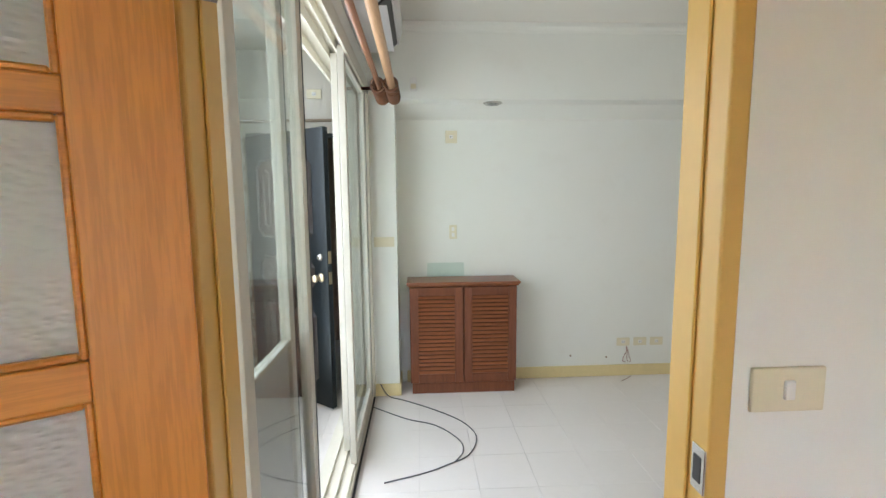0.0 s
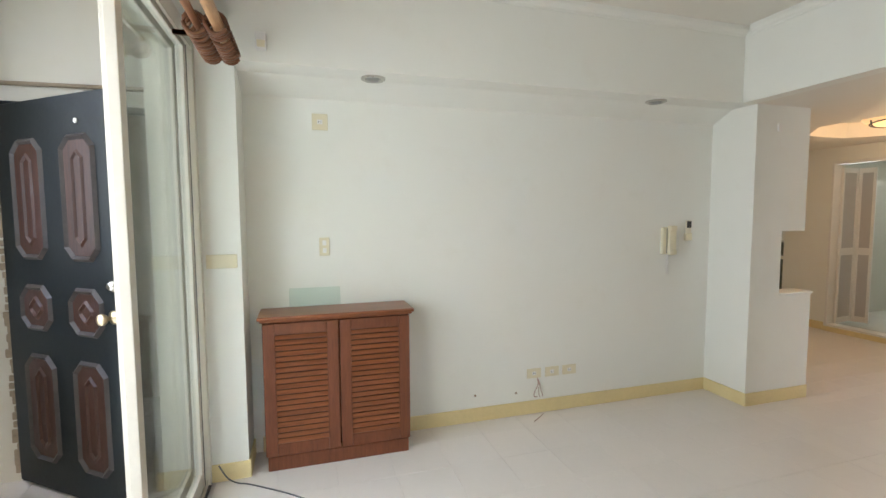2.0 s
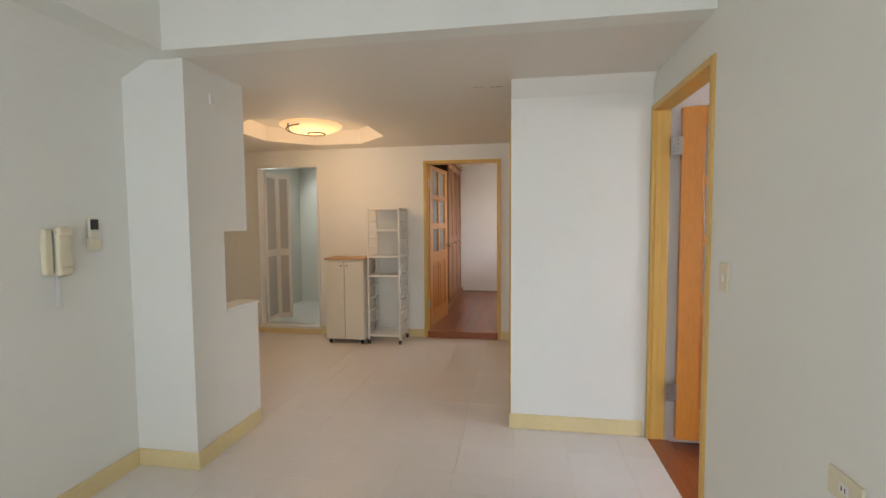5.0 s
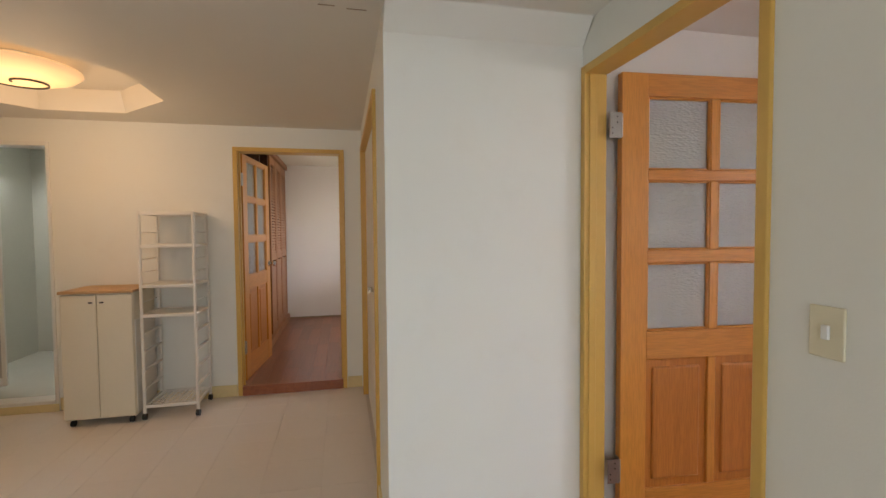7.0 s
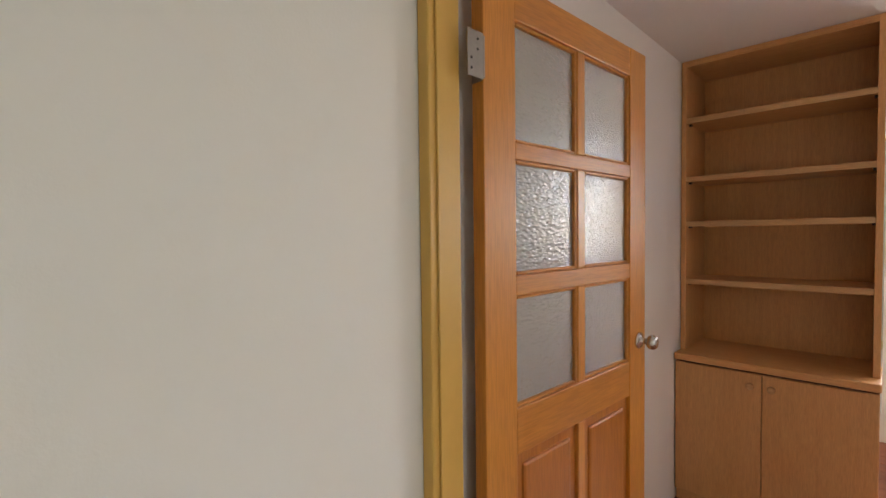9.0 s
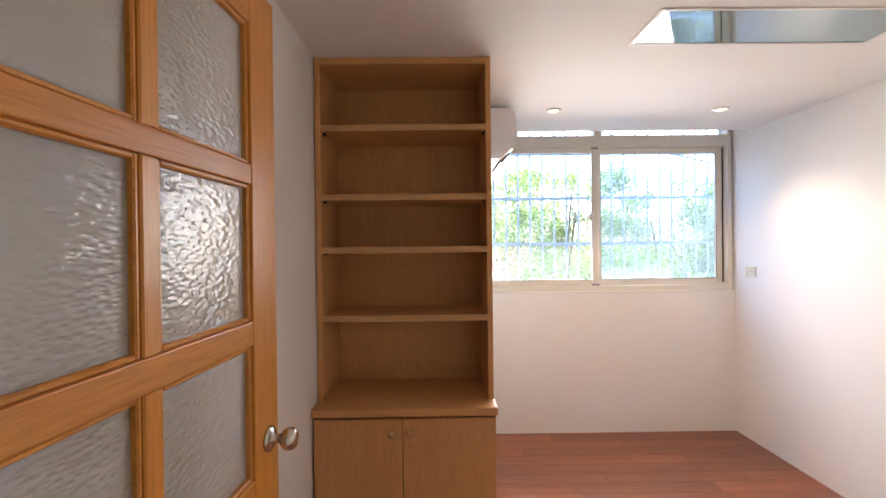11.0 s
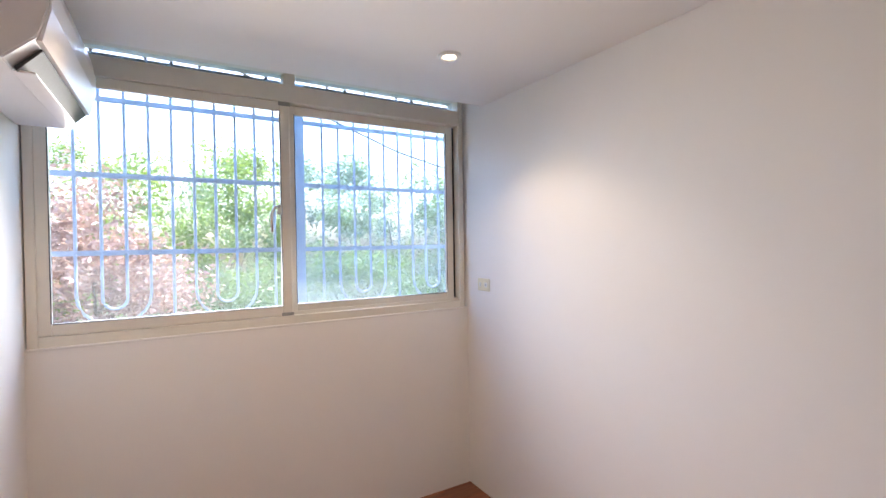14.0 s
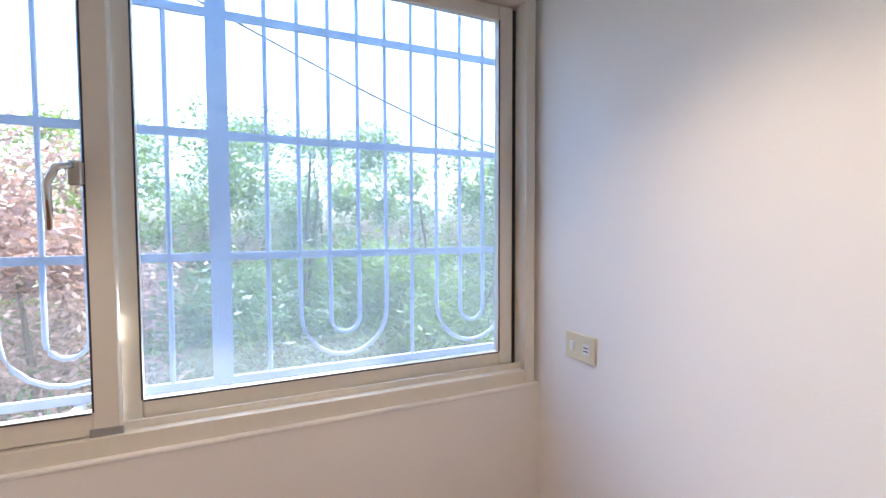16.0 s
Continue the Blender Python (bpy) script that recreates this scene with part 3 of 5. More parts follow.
structure("wall_balcony_north", boxes((BX - 0.12, -1.27, 4.14, 4.29, -0.1, 2.75), (-1.27, -0.37, 4.14, 4.29, 2.10, 2.75), (-0.37, -0.255, 4.14, 4.29, -0.1, 2.75)), M_WALLDIM, "cream plaster wall round the entrance door", "wall")
structure("wall_balcony_south", boxes((BX - 0.12, -0.25, 0.93, YS - 0.002, -0.1, 2.8)), M_WALL, "plain balcony end wall", "wall")
structure("ceiling_balcony", boxes((BX - 0.12, -0.255, 1.0, 4.29, 2.75, 2.85)), M_CEIL, "white plaster balcony ceiling", "ceiling")
structure("wall_slider_head", boxes((-0.46, XW, YS, 3.80, 2.42, ZC + 0.1)), M_WALL, "white wall above the sliding door", "wall")
structure("wall_stairwell", boxes((-1.6, 0.1, 5.3, 5.4, -0.1, 2.8), (-1.7, -1.6, 4.29, 5.4, -0.1, 2.8), (0.1, 0.2, 4.29, 5.4, -0.1, 2.8), (-1.6, 0.1, 4.29, 5.3, 2.5, 2.6)), M_STONE, "dark bare stairwell behind the entrance", "wall")
structure("floor_stairwell", boxes((-1.6, 0.1, 4.0, 5.3, -0.16, -0.01)), M_STONE, "bare landing floor", "floor")

# ---------------------------------------------------------------- panelled doors with hammered glass
PANES = [(1.635, 1.955), (1.28, 1.59), (0.918, 1.225)]


def glazed_door(name, m, width, label, rows=PANES, height=2.05):
    """A stile-and-rail leaf with six panes above two raised panels; x runs from the hinge, the seen face looks to -y."""
    t = thing(name, (0, 0, 0), label, "door", kind="structure")
    th, st, mun = 0.040, 0.124, 0.040
    xm = width / 2
    part("stile", boxes((0, st, 0, th, 0.0, height), b=0.003, seg=2), M_DOOR, t)
    part("stile", boxes((width - st, width, 0, th, 0.0, height), b=0.003, seg=2), M_DOOR, t)
    rails = [(rows[0][1], height), (rows[1][1], rows[0][0]), (rows[2][1], rows[1][0]), (0.79, rows[2][0]), (0.0, 0.20)]
    for z0, z1 in rails:
        part("rail", boxes((st, width - st, 0.001, th - 0.001, z0, z1), b=0.003, seg=2), M_DOORX, t)
    for z0, z1 in list(rows) + [(0.20, 0.79)]:
        part("muntin", boxes((xm - mun / 2, xm + mun / 2, 0.002, th - 0.002, z0, z1), b=0.003), M_DOOR, t)
        for x0, x1 in ((st, xm - mun / 2), (xm + mun / 2, width - st)):
            if z1 > 0.85:
                part("glass_pane", boxes((x0, x1, 0.017, 0.023, z0, z1)), M_HAMMER, t, "obscured hammered glass")
                bm = boxes((x0, x0 + 0.010, 0.006, 0.034, z0, z1), (x1 - 0.010, x1, 0.006, 0.034, z0, z1),
                           (x0 + 0.010, x1 - 0.010, 0.006, 0.034, z0, z0 + 0.010), (x0 + 0.010, x1 - 0.010, 0.006, 0.034, z1 - 0.010, z1), b=0.003)
                part("glazing_bead", bm, M_DOORX, t)
            else:
                bm = boxes((x0, x1, 0.014, 0.026, z0, z1))
                box(bm, x0 + 0.035, x1 - 0.035, 0.006, 0.034, z0 + 0.035, z1 - 0.035, b=0.010, seg=2)
                part("raised_panel", bm, M_DOORP, t)
    # knob with rosettes on both faces
    kx = width - 0.055
    for s, y in ((-1, 0.0), (1, th)):
        bm = bmesh.new()
        mk = Matrix.Translation((kx, y, 0.985)) @ Matrix.Rotation(radians(90) * (1 if s < 0 else -1), 4, "X")
        lathe(bm, [(0.031, 0.0), (0.031, 0.005), (0.024, 0.010), (0.012, 0.014), (0.011, 0.030), (0.020, 0.036), (0.027, 0.046), (0.027, 0.056), (0.021, 0.066), (0.010, 0.068)], mk)
        part("knob", bm, M_STEEL, t, "brushed steel door knob", smooth=True)
    part("latch", boxes((width, width + 0.002, 0.008, 0.032, 0.94, 1.03)), M_STEEL, t, "steel latch plate")
    for z in (0.30, height - 0.23):
        h = part("hinge", cyl(bmesh.new(), (-0.004, 0.0, z - 0.05), (-0.004, 0.0, z + 0.05), 0.007), M_HINGE, t, "steel butt hinge")
        part("hinge_plate", boxes((-0.002, 0.0, 0.004, 0.038, z - 0.055, z + 0.055), (-0.060, -0.006, -0.006, -0.003, z - 0.055, z + 0.055)), M_HINGE, h)
        bm = bmesh.new()
        for dz in (-0.036, -0.012, 0.012, 0.036):
            cyl(bm, (-0.003, 0.015 + 0.012 * (dz * 20 % 2 > 1), z + dz), (-0.001, 0.015 + 0.012 * (dz * 20 % 2 > 1), z + dz), 0.0035, n=8)
            cyl(bm, (-0.026 - 0.022 * (dz * 20 % 2 > 1), -0.007, z + dz), (-0.026 - 0.022 * (dz * 20 % 2 > 1), -0.0055, z + dz), 0.0035, n=8)
        part("screws", bm, M_BLACKP, h, "dark screw heads")
    t.matrix_basis = m
    return t


# ---------------------------------------------------------------- electrical plates
def plate(at, normal, w, h, label, mat=None, kind="rocker", category="switch"):
    """A wall plate with its rockers or sockets; normal: '+x', '-x', '+y' or '-y'."""
    name = "wall_socket" if category == "socket" else ("blank_plate" if kind == "blank" else "light_switch")
    t = thing(name, (0, 0, 0), label, category)
    body = part("plate", boxes((-w / 2, w / 2, -0.008, 0.0, -h / 2, h / 2), b=0.003, seg=2), mat or M_IVORY, t)
    if kind == "rocker":
        part("rocker", boxes((-0.009, 0.009, -0.013, -0.006, -0.016, 0.016), b=0.002), M_WHITEP, t)
    elif kind == "pair":
        part("rocker", boxes((-w / 2 + 0.02, -w / 2 + 0.036, -0.012, -0.006, -0.013, 0.013), b=0.002), M_WHITEP, t)
        part("outlet", boxes((w / 2 - 0.045, w / 2 - 0.018, -0.010, -0.006, -0.014, 0.014), b=0.001), M_WHITEP, t)
        part("slot", boxes((w / 2 - 0.040, w / 2 - 0.024, -0.0108, -0.0099, 0.003, 0.006), (w / 2 - 0.040, w / 2 - 0.024, -0.0108, -0.0099, -0.006, -0.003)), M_BLACKP, t)
    elif kind == "outlet":
        part("outlet", boxes((-0.016, 0.016, -0.010, -0.006, -0.014, 0.014), b=0.001), M_WHITEP, t)
        part("slot", boxes((-0.008, -0.005, -0.0108, -0.0099, -0.006, 0.006), (0.005, 0.008, -0.0108, -0.0099, -0.006, 0.006)), M_BLACKP, t)
    elif kind == "double":
        for z in (-0.024, 0.024):
            part("outlet", boxes((-0.012, 0.012, -0.010, -0.006, z - 0.016, z + 0.016), b=0.001), M_WHITEP, t)
    rz = {"-y": 0, "+y": 180, "-x": -90, "+x": 90}[normal]
    t.matrix_basis = pose(*at, 0, 0, rz)
    return t

# ---------------------------------------------------------------- doors
glazed_door("door_1", pose(-0.221, 0.967, 0.092, 0, 0, -149), 0.775, "orange varnished wooden door with hammered glass, open", height=2.055)
d2 = glazed_door("door_2", pose(4.222, 0.928, 0.020, 0, 0, -93.6), 0.905, "orange varnished wooden door with hammered glass, open into the study", height=2.055)
part("sticker", boxes((0.605, 0.617, -0.0015, 0.0, 0.855, 0.905)), M_WHITEP, d2, "small pale paper sticker")
glazed_door("door_3", pose(XB + 0.14, 2.965, 0.085, 0, 0, -6), 0.84, "orange varnished wooden bedroom door with glass, open", height=2.0)
for x0, x1 in ((4.778, 5.558), (5.562, 6.342)):
    t = thing("closet_door", (x0, 1.9, 0), "plain white closet door, closed", "door", "closet doors")
    part("leaf", boxes((x0, x1, 1.885, 1.925, 0.005, 2.06), b=0.003), M_WHITEP, t)
    bm = bmesh.new()
    hx = x1 - 0.05 if x1 < 5.56 else x0 + 0.05
    lathe(bm, [(0.012, 0), (0.008, 0.012), (0.014, 0.022), (0.008, 0.028)], Matrix.Translation((hx, 1.925, 1.0)) @ Matrix.Rotation(radians(-90), 4, "X"))
    part("knob", bm, M_STEEL, t, "small steel knob", True)
for nm, r, m in (("threshold", (D2[0] + 0.035, D2[1] - 0.037, YSB - 0.01, YS + 0.004, -0.03, 0.003), M_PLANKD), ("threshold", (XB - 0.02, XB + 0.02, 2.137, 2.973, 0.0, 0.082), M_PLANKD),
                 ("threshold", (D1[0] + 0.035, D1[1] - 0.035, YSB - 0.01, YS - 0.02, -0.03, 0.078), M_PLANKD)):
    structure(nm, boxes(r, b=0.003), m, "dark wooden door threshold", "threshold")

# the dark entrance door
def octagon(x0, x1, z0, z1, c):
    return [(x0 + c, z0), (x1 - c, z0), (x1, z0 + c), (x1, z1 - c), (x1 - c, z1), (x0 + c, z1), (x0, z1 - c), (x0, z0 + c)]


def ring(bm, a, b, y0, y1):
    """A flat moulding between two outlines of the same count, from depth y0 to its crest y1."""
    n = len(a)
    mid = [((p[0] + q[0]) / 2, (p[1] + q[1]) / 2) for p, q in zip(a, b)]
    A = [bm.verts.new((x, y0, z)) for x, z in a]
    C = [bm.verts.new((x, y1, z)) for x, z in mid]
    B = [bm.verts.new((x, y0, z)) for x, z in b]
    for i in range(n):
        j = (i + 1) % n
        bm.faces.new((A[i], A[j], C[j], C[i]))
        bm.faces.new((C[i], C[j], B[j], B[i]))
    bmesh.ops.recalc_face_normals(bm, faces=bm.faces)


t = thing("door_5", (0, 0, 0), "dark blue-black panelled entrance door, ajar and worn", "door", kind="structure")
W5, H5 = 0.93, 2.055
part("leaf", boxes((0, W5, 0, 0.045, 0, H5), b=0.003), M_DDOOR, t)
for x0, x1 in ((0.13, 0.39), (0.53, 0.79)):
    for z0, z1 in ((1.245, 1.865), (0.87, 1.115), (0.155, 0.745)):
        bm = bmesh.new()
        ring(bm, octagon(x0, x1, z0, z1, 0.06), octagon(x0 + 0.028, x1 - 0.028, z0 + 0.028, z1 - 0.028, 0.048), -0.001, -0.016)
        part("moulding", bm, M_DMOULD, t, "worn greyish panel moulding")
        bm = bmesh.new()
        prism(bm, octagon(x0 + 0.03, x1 - 0.03, z0 + 0.03, z1 - 0.03, 0.045), -0.004, 0.01, "y")
        if z1 - z0 > 0.4:
            ring(bm, octagon(x0 + 0.085, x1 - 0.085, z0 + 0.07, z1 - 0.07, 0.044), octagon(x0 + 0.105, x1 - 0.105, z0 + 0.10, z1 - 0.10, 0.024), -0.0045, -0.013)
        else:
            ring(bm, octagon(x0 + 0.07, x1 - 0.07, z0 + 0.06, z1 - 0.06, 0.05), octagon(x0 + 0.10, x1 - 0.10, z0 + 0.09, z1 - 0.09, 0.028), -0.0045, -0.013)
        part("door_panel", bm, M_DPANEL, t, "dark brown carved panel")
bm = bmesh.new()
lathe(bm, [(0.034, 0), (0.034, 0.004), (0.026, 0.010), (0.012, 0.013), (0.011, 0.034), (0.022, 0.040), (0.029, 0.052), (0.026, 0.066), (0.012, 0.070)], Matrix.Translation((W5 - 0.075, 0, 0.985)) @ Matrix.Rotation(radians(90), 4, "X"))
part("knob", bm, M_BRASS, t, "worn brass door knob", True)
bm = bmesh.new()
lathe(bm, [(0.030, 0), (0.030, 0.006), (0.020, 0.012), (0.018, 0.018), (0.008, 0.019)], Matrix.Translation((W5 - 0.075, 0, 1.135)) @ Matrix.Rotation(radians(90), 4, "X"))
part("deadbolt", bm, M_STEEL, t, "steel deadbolt rose", True)
for z in (0.985, 1.135):
    part("lock_plate", boxes((W5, W5 + 0.003, 0.008, 0.036, z - 0.045, z + 0.045)), M_BRASS, t, "brass lock edge plate")
part("peephole", cyl(bmesh.new(), (0.665, 0.001, 1.925), (0.665, -0.006, 1.925), 0.012), M_WHITEP, t, "pale peephole ring")
t.matrix_basis = pose(-1.275, 4.125, 0.015, 0, 0, -37.8)

t = thing("door_frame", (-1.27, 4.14, 0), "raw dark steel frame in broken plaster", "door frame", kind="structure")
for r in ((-1.27, -1.235, 4.13, 4.20, 0, 2.10), (-0.405, -0.37, 4.13, 4.20, 0, 2.10), (-1.235, -0.405, 4.13, 4.20, 2.065, 2.10)):
    part("jamb", boxes(r, b=0.003), M_DDOOR, t)
random.seed(5)
bm = bmesh.new()
for k in range(46):
    z = 0.05 + k * 0.044
    w = random.uniform(0.010, 0.032)
    box(bm, -1.275 - w, -1.268, 4.128, 4.139, z, z + random.uniform(0.03, 0.05), b=0.003)
structure("trim_broken_plaster", bm, M_STONE, "rough broken plaster along the door frame", "plaster")
cable = tube([(-1.36, 4.13, 2.19), (-1.05, 4.128, 2.195), (-0.75, 4.128, 2.20), (-0.42, 4.13, 2.205)], 0.012)
tagged(part("pipe", cable, M_STONE), "thin brown pipe above the entrance door", "pipe")
plate((-0.715, 4.14, 2.41), "-y", 0.12, 0.075, "ivory wall socket above the entrance door", kind="outlet", category="socket")
structure("baseboard", boxes((BX, BX + 0.012, 1.1, 4.12, 0.0, 0.10), b=0.003), M_BASE, "cream yellow painted baseboard, scuffed", "baseboard")
bm = tube([(BX + 0.02, 4.02, 2.18), (BX + 0.03, 4.00, 1.75), (BX + 0.02, 3.96, 1.55), (BX + 0.07, 4.02, 1.50)], 0.006)
tagged(part("cable", bm, M_WHITEP, None, "", True), "loose white cable on the balcony wall", "cable")

# ---------------------------------------------------------------- sliding door to the balcony
t = thing("sliding_door_frame", (-0.35, 2.4, 0), "cream aluminium sliding door frame with double tracks", "door frame", kind="structure")
HZ = 2.40
part("sill_track", boxes((-0.47, -0.258, YS + 0.01, 3.795, 0.0, 0.022), (-0.405, -0.395, YS + 0.01, 3.795, 0.022, 0.042), (-0.345, -0.335, YS + 0.01, 3.795, 0.022, 0.042),
                         (-0.285, -0.275, YS + 0.01, 3.795, 0.022, 0.042), (-0.257, -0.258, YS + 0.01, 3.795, 0.022, 0.05)), M_ALU, t)
part("seal", boxes((-0.257, -0.245, YS + 0.01, 3.79, 0.0, 0.010)), M_SEAL, t, "black floor seal")
part("head_track", boxes((-0.47, -0.245, YS + 0.01, 3.795, HZ, HZ + 0.02), (-0.47, -0.455, YS + 0.01, 3.795, HZ - 0.05, HZ), (-0.375, -0.365, YS + 0.01, 3.795, HZ - 0.05, HZ),
                         (-0.315, -0.305, YS + 0.01, 3.795, HZ - 0.05, HZ), (-0.258, -0.245, YS + 0.01, 3.795, HZ - 0.07, HZ + 0.02)), M_ALU, t)
for y0, y1 in ((YS + 0.005, YS + 0.045), (3.755, 3.798)):
    part("side_jamb", boxes((-0.47, -0.245, y0, y1, 0.0, HZ), b=0.002), M_ALU, t)


def slider(y0, y1, x, label, low_panel=False):
    t = thing("sliding_door_panel", (x, y0, 0.045), label, "sliding door", "glass sliding door panels")
    s, z0, z1 = 0.055, 0.045, HZ - 0.03
    for a, c in ((y0, y0 + s), (y1 - s, y1)):
        part("stile", boxes((x - 0.018, x + 0.018, a, c, z0, z1), b=0.003, seg=2), M_ALU3, t)
    part("rail", boxes((x - 0.017, x + 0.017, y0 + s, y1 - s, z0, z0 + 0.09), b=0.003), M_ALU3, t)
    part("rail", boxes((x - 0.017, x + 0.017, y0 + s, y1 - s, z1 - 0.06, z1), b=0.003), M_ALU3, t)
    zg = z0 + 0.09
    if low_panel:
        part("mid_rail", boxes((x - 0.016, x + 0.016, y0 + s, y1 - s, 1.082, 1.100), b=0.003), M_ALU3, t)
        part("low_panel", boxes((x - 0.004, x + 0.004, y0 + s, y1 - s, zg, 1.082)), M_PCPANEL, t, "grey plastic lower panel")
        zg = 1.100
    g = part("glass_pane", boxes((x - 0.003, x + 0.003, y0 + s, y1 - s, zg, z1 - 0.06)), M_GLASSD, t, "clear glass")
    g.visible_shadow = False
    part("gasket", boxes((x + 0.018, x + 0.020, y1 - 0.008, y1, z0, z1)), M_SEAL, t, "dark seal strip")
    return t


slider(1.235, 1.87, -0.34, "cream aluminium sliding panel, clear glass over grey panel", True)
slider(1.25, 1.878, -0.28, "cream aluminium sliding panel with clear glass")
slider(2.93, 3.75, -0.34, "cream aluminium sliding panel with clear glass")
slider(2.79, 3.70, -0.28, "cream aluminium sliding panel with clear glass")

# curtain rods with their rings pushed to the end
for x, r, mt, lab in ((-0.045, 0.024, M_ROD, "thick light wooden curtain rod with rings"), (-0.125, 0.016, M_ROD2, "dark wooden curtain rod with rings")):
    t = thing("curtain_rod", (x, 2.4, 2.285), lab, "curtain rod", "curtain rods")
    part("rod", cyl(bmesh.new(), (x, 1.25, 2.285), (x, 3.63, 2.285), r, n=18), mt, t, smooth=False)
    part("bracket", boxes((XW - 0.0, x, 3.40, 3.42, 2.28, 2.30), b=0.002), M_ROD2, t)
    part("bracket", boxes((XW - 0.0, x, 1.32, 1.34, 2.28, 2.30), b=0.002), M_ROD2, t)
    random.seed(int(abs(x) * 1000))
    for k in range(11):
        y = 3.605 - k * 0.036 - (0.03 if k > 7 else 0)
        R = 0.040
        tilt = random.uniform(-0.25, 0.25)
        pts = [(x + R * math.cos(a), y + tilt * R * math.sin(a), 2.285 - (R - r) * 0.8 + R * math.sin(a)) for a in [2 * math.pi * i / 14 for i in range(14)]]
        part("ring", tube(pts, 0.0095, 6, True), M_RING, t, smooth=True)


# ---------------------------------------------------------------- air conditioners
def air_conditioner(m, length, depth, height, label):
    """Wall unit: back on local y = 0, length along x, front to -y."""
    t = thing("air_conditioner", (0, 0, 0), label, "air conditioner")
    d, h = depth, height
    prof = [(0, h), (-d * 0.80, h), (-d * 0.97, h * 0.94), (-d, h * 0.75), (-d, h * 0.48), (-d * 0.90, h * 0.22), (-d * 0.62, 0.0), (0, 0.0)]
    bm = bmesh.new()
    prism(bm, prof, 0, length, "x")
    bmesh.ops.bevel(bm, geom=list(bm.edges), offset=0.004, segments=2, affect="EDGES")
    part("body", bm, M_ACW, t)
    bm = bmesh.new()
    prism(bm, [(-d * 0.86, h * 0.20), (-d * 0.93, h * 0.20), (-d * 1.015, h * 0.50), (-d * 1.015, h * 0.74), (-d * 0.985, h * 0.74), (-d * 0.985, h * 0.5)], 0.012, length - 0.012, "x")
    part("front_panel", bm, M_ACW, t)
    bm = bmesh.new()
    prism(bm, [(-d * 0.66, -0.002), (-d * 0.885, h * 0.185), (-d * 0.90, h * 0.165), (-d * 0.68, -0.012)], 0.06, length - 0.06, "x")
    part("outlet", bm, M_BLACKP, t, "dark air outlet slot")
    part("louvre", boxes((0.07, length - 0.07, -d * 0.83, -d * 0.63, -0.012, -0.006), b=0.002), M_ACW, t)
    part("filter_line", boxes((0.01, length - 0.01, -d * 0.55, -d * 0.545, h - 0.001, h + 0.001)), M_GREYP, t)
    t.matrix_basis = m
    return t


air_conditioner(pose(-0.25, 2.62, 2.535, 0, 0, 90), 0.86, 0.27, 0.262, "white wall-mounted air conditioner above the sliding door")
air_conditioner(pose(3.533, -1.57, 1.99, 0, 0, -90), 0.82, 0.255, 0.305, "white wall-mounted air conditioner beside the study window")

# ---------------------------------------------------------------- louvred cabinet
def louvred_cabinet(x0, x1, y0, y1, h):
    t = thing("cabinet", (x0, y0, 0), "reddish brown wooden cabinet with two louvred doors", "cabinet")
    part("plinth", boxes((x0 + 0.012, x1 - 0.012, y0 + 0.012, y1, 0.0, 0.085), b=0.002), M_CAB, t)
    for a, c in ((x0, x0 + 0.02), (x1 - 0.02, x1)):
        part("side", boxes((a, c, y0 + 0.022, y1, 0.085, h - 0.03), b=0.002), M_CAB, t)
    part("back", boxes((x0 + 0.02, x1 - 0.02, y1 - 0.01, y1, 0.085, h - 0.03)), M_CAB, t)
    part("bottom", boxes((x0 + 0.02, x1 - 0.02, y0 + 0.022, y1 - 0.01, 0.085, 0.105)), M_CAB, t)
    bm = boxes((x0 - 0.022, x1 + 0.022, y0 - 0.03, y1, h - 0.022, h), b=0.007, seg=3)
    box(bm, x0 - 0.010, x1 + 0.010, y0 - 0.015, y1, h - 0.036, h - 0.022, b=0.004)
    part("top", bm, M_CABX, t)
    xm = (x0 + x1) / 2
    z0, z1 = 0.092, h - 0.045
    for a, c in ((x0 + 0.003, xm - 0.004), (xm + 0.004, x1 - 0.003)):
        d = part("door", boxes((a, a + 0.065, y0, y0 + 0.02, z0, z1), (c - 0.065, c, y0, y0 + 0.02, z0, z1), (a + 0.065, c - 0.065, y0, y0 + 0.02, z0, z0 + 0.07), (a + 0.065, c - 0.065, y0, y0 + 0.02, z1 - 0.065, z1), b=0.003, seg=2), M_CAB, t)
        # dark sheet behind the slats paints the shade between them
        part("door_back", boxes((a + 0.065, c - 0.065, y0 + 0.017, y0 + 0.0195, z0 + 0.07, z1 - 0.065)), M_WARDGAPSHADE, d)
        n = 20
        pitch = (z1 - z0 - 0.135) / n
        for k in range(n):
            z = z0 + 0.07 + pitch * (k + 0.5)
            bm = bmesh.new()
            prism(bm, [(y0 - 0.002, z - 0.009), (y0 + 0.002, z - 0.013), (y0 + 0.016, z + 0.004), (y0 + 0.013, z + 0.009)], a + 0.065, c - 0.065, "x")
            part("slat", bm, M_CABX, d)
    return t


louvred_cabinet(0.035, 0.888, 3.80, 4.055, 0.915)
t = thing("glass_sheet", (0.335, 4.05, 0.915), "small greenish glass sheet leaning on the wall", "glass")
bm = boxes((0.18, 0.49, 4.040, 4.046, 0.915, 1.03), b=0.001)
bmesh.ops.rotate(bm, cent=(0.3, 4.043, 0.915), matrix=Matrix.Rotation(radians(-9), 3, "X"), verts=bm.verts)
part("pane", bm, M_SHEET, t)

# plates and fittings of the living room
plate((0.39, YN, 2.06), "-y", 0.095, 0.10, "ivory doorbell speaker box on the wall", kind="outlet", category="socket")
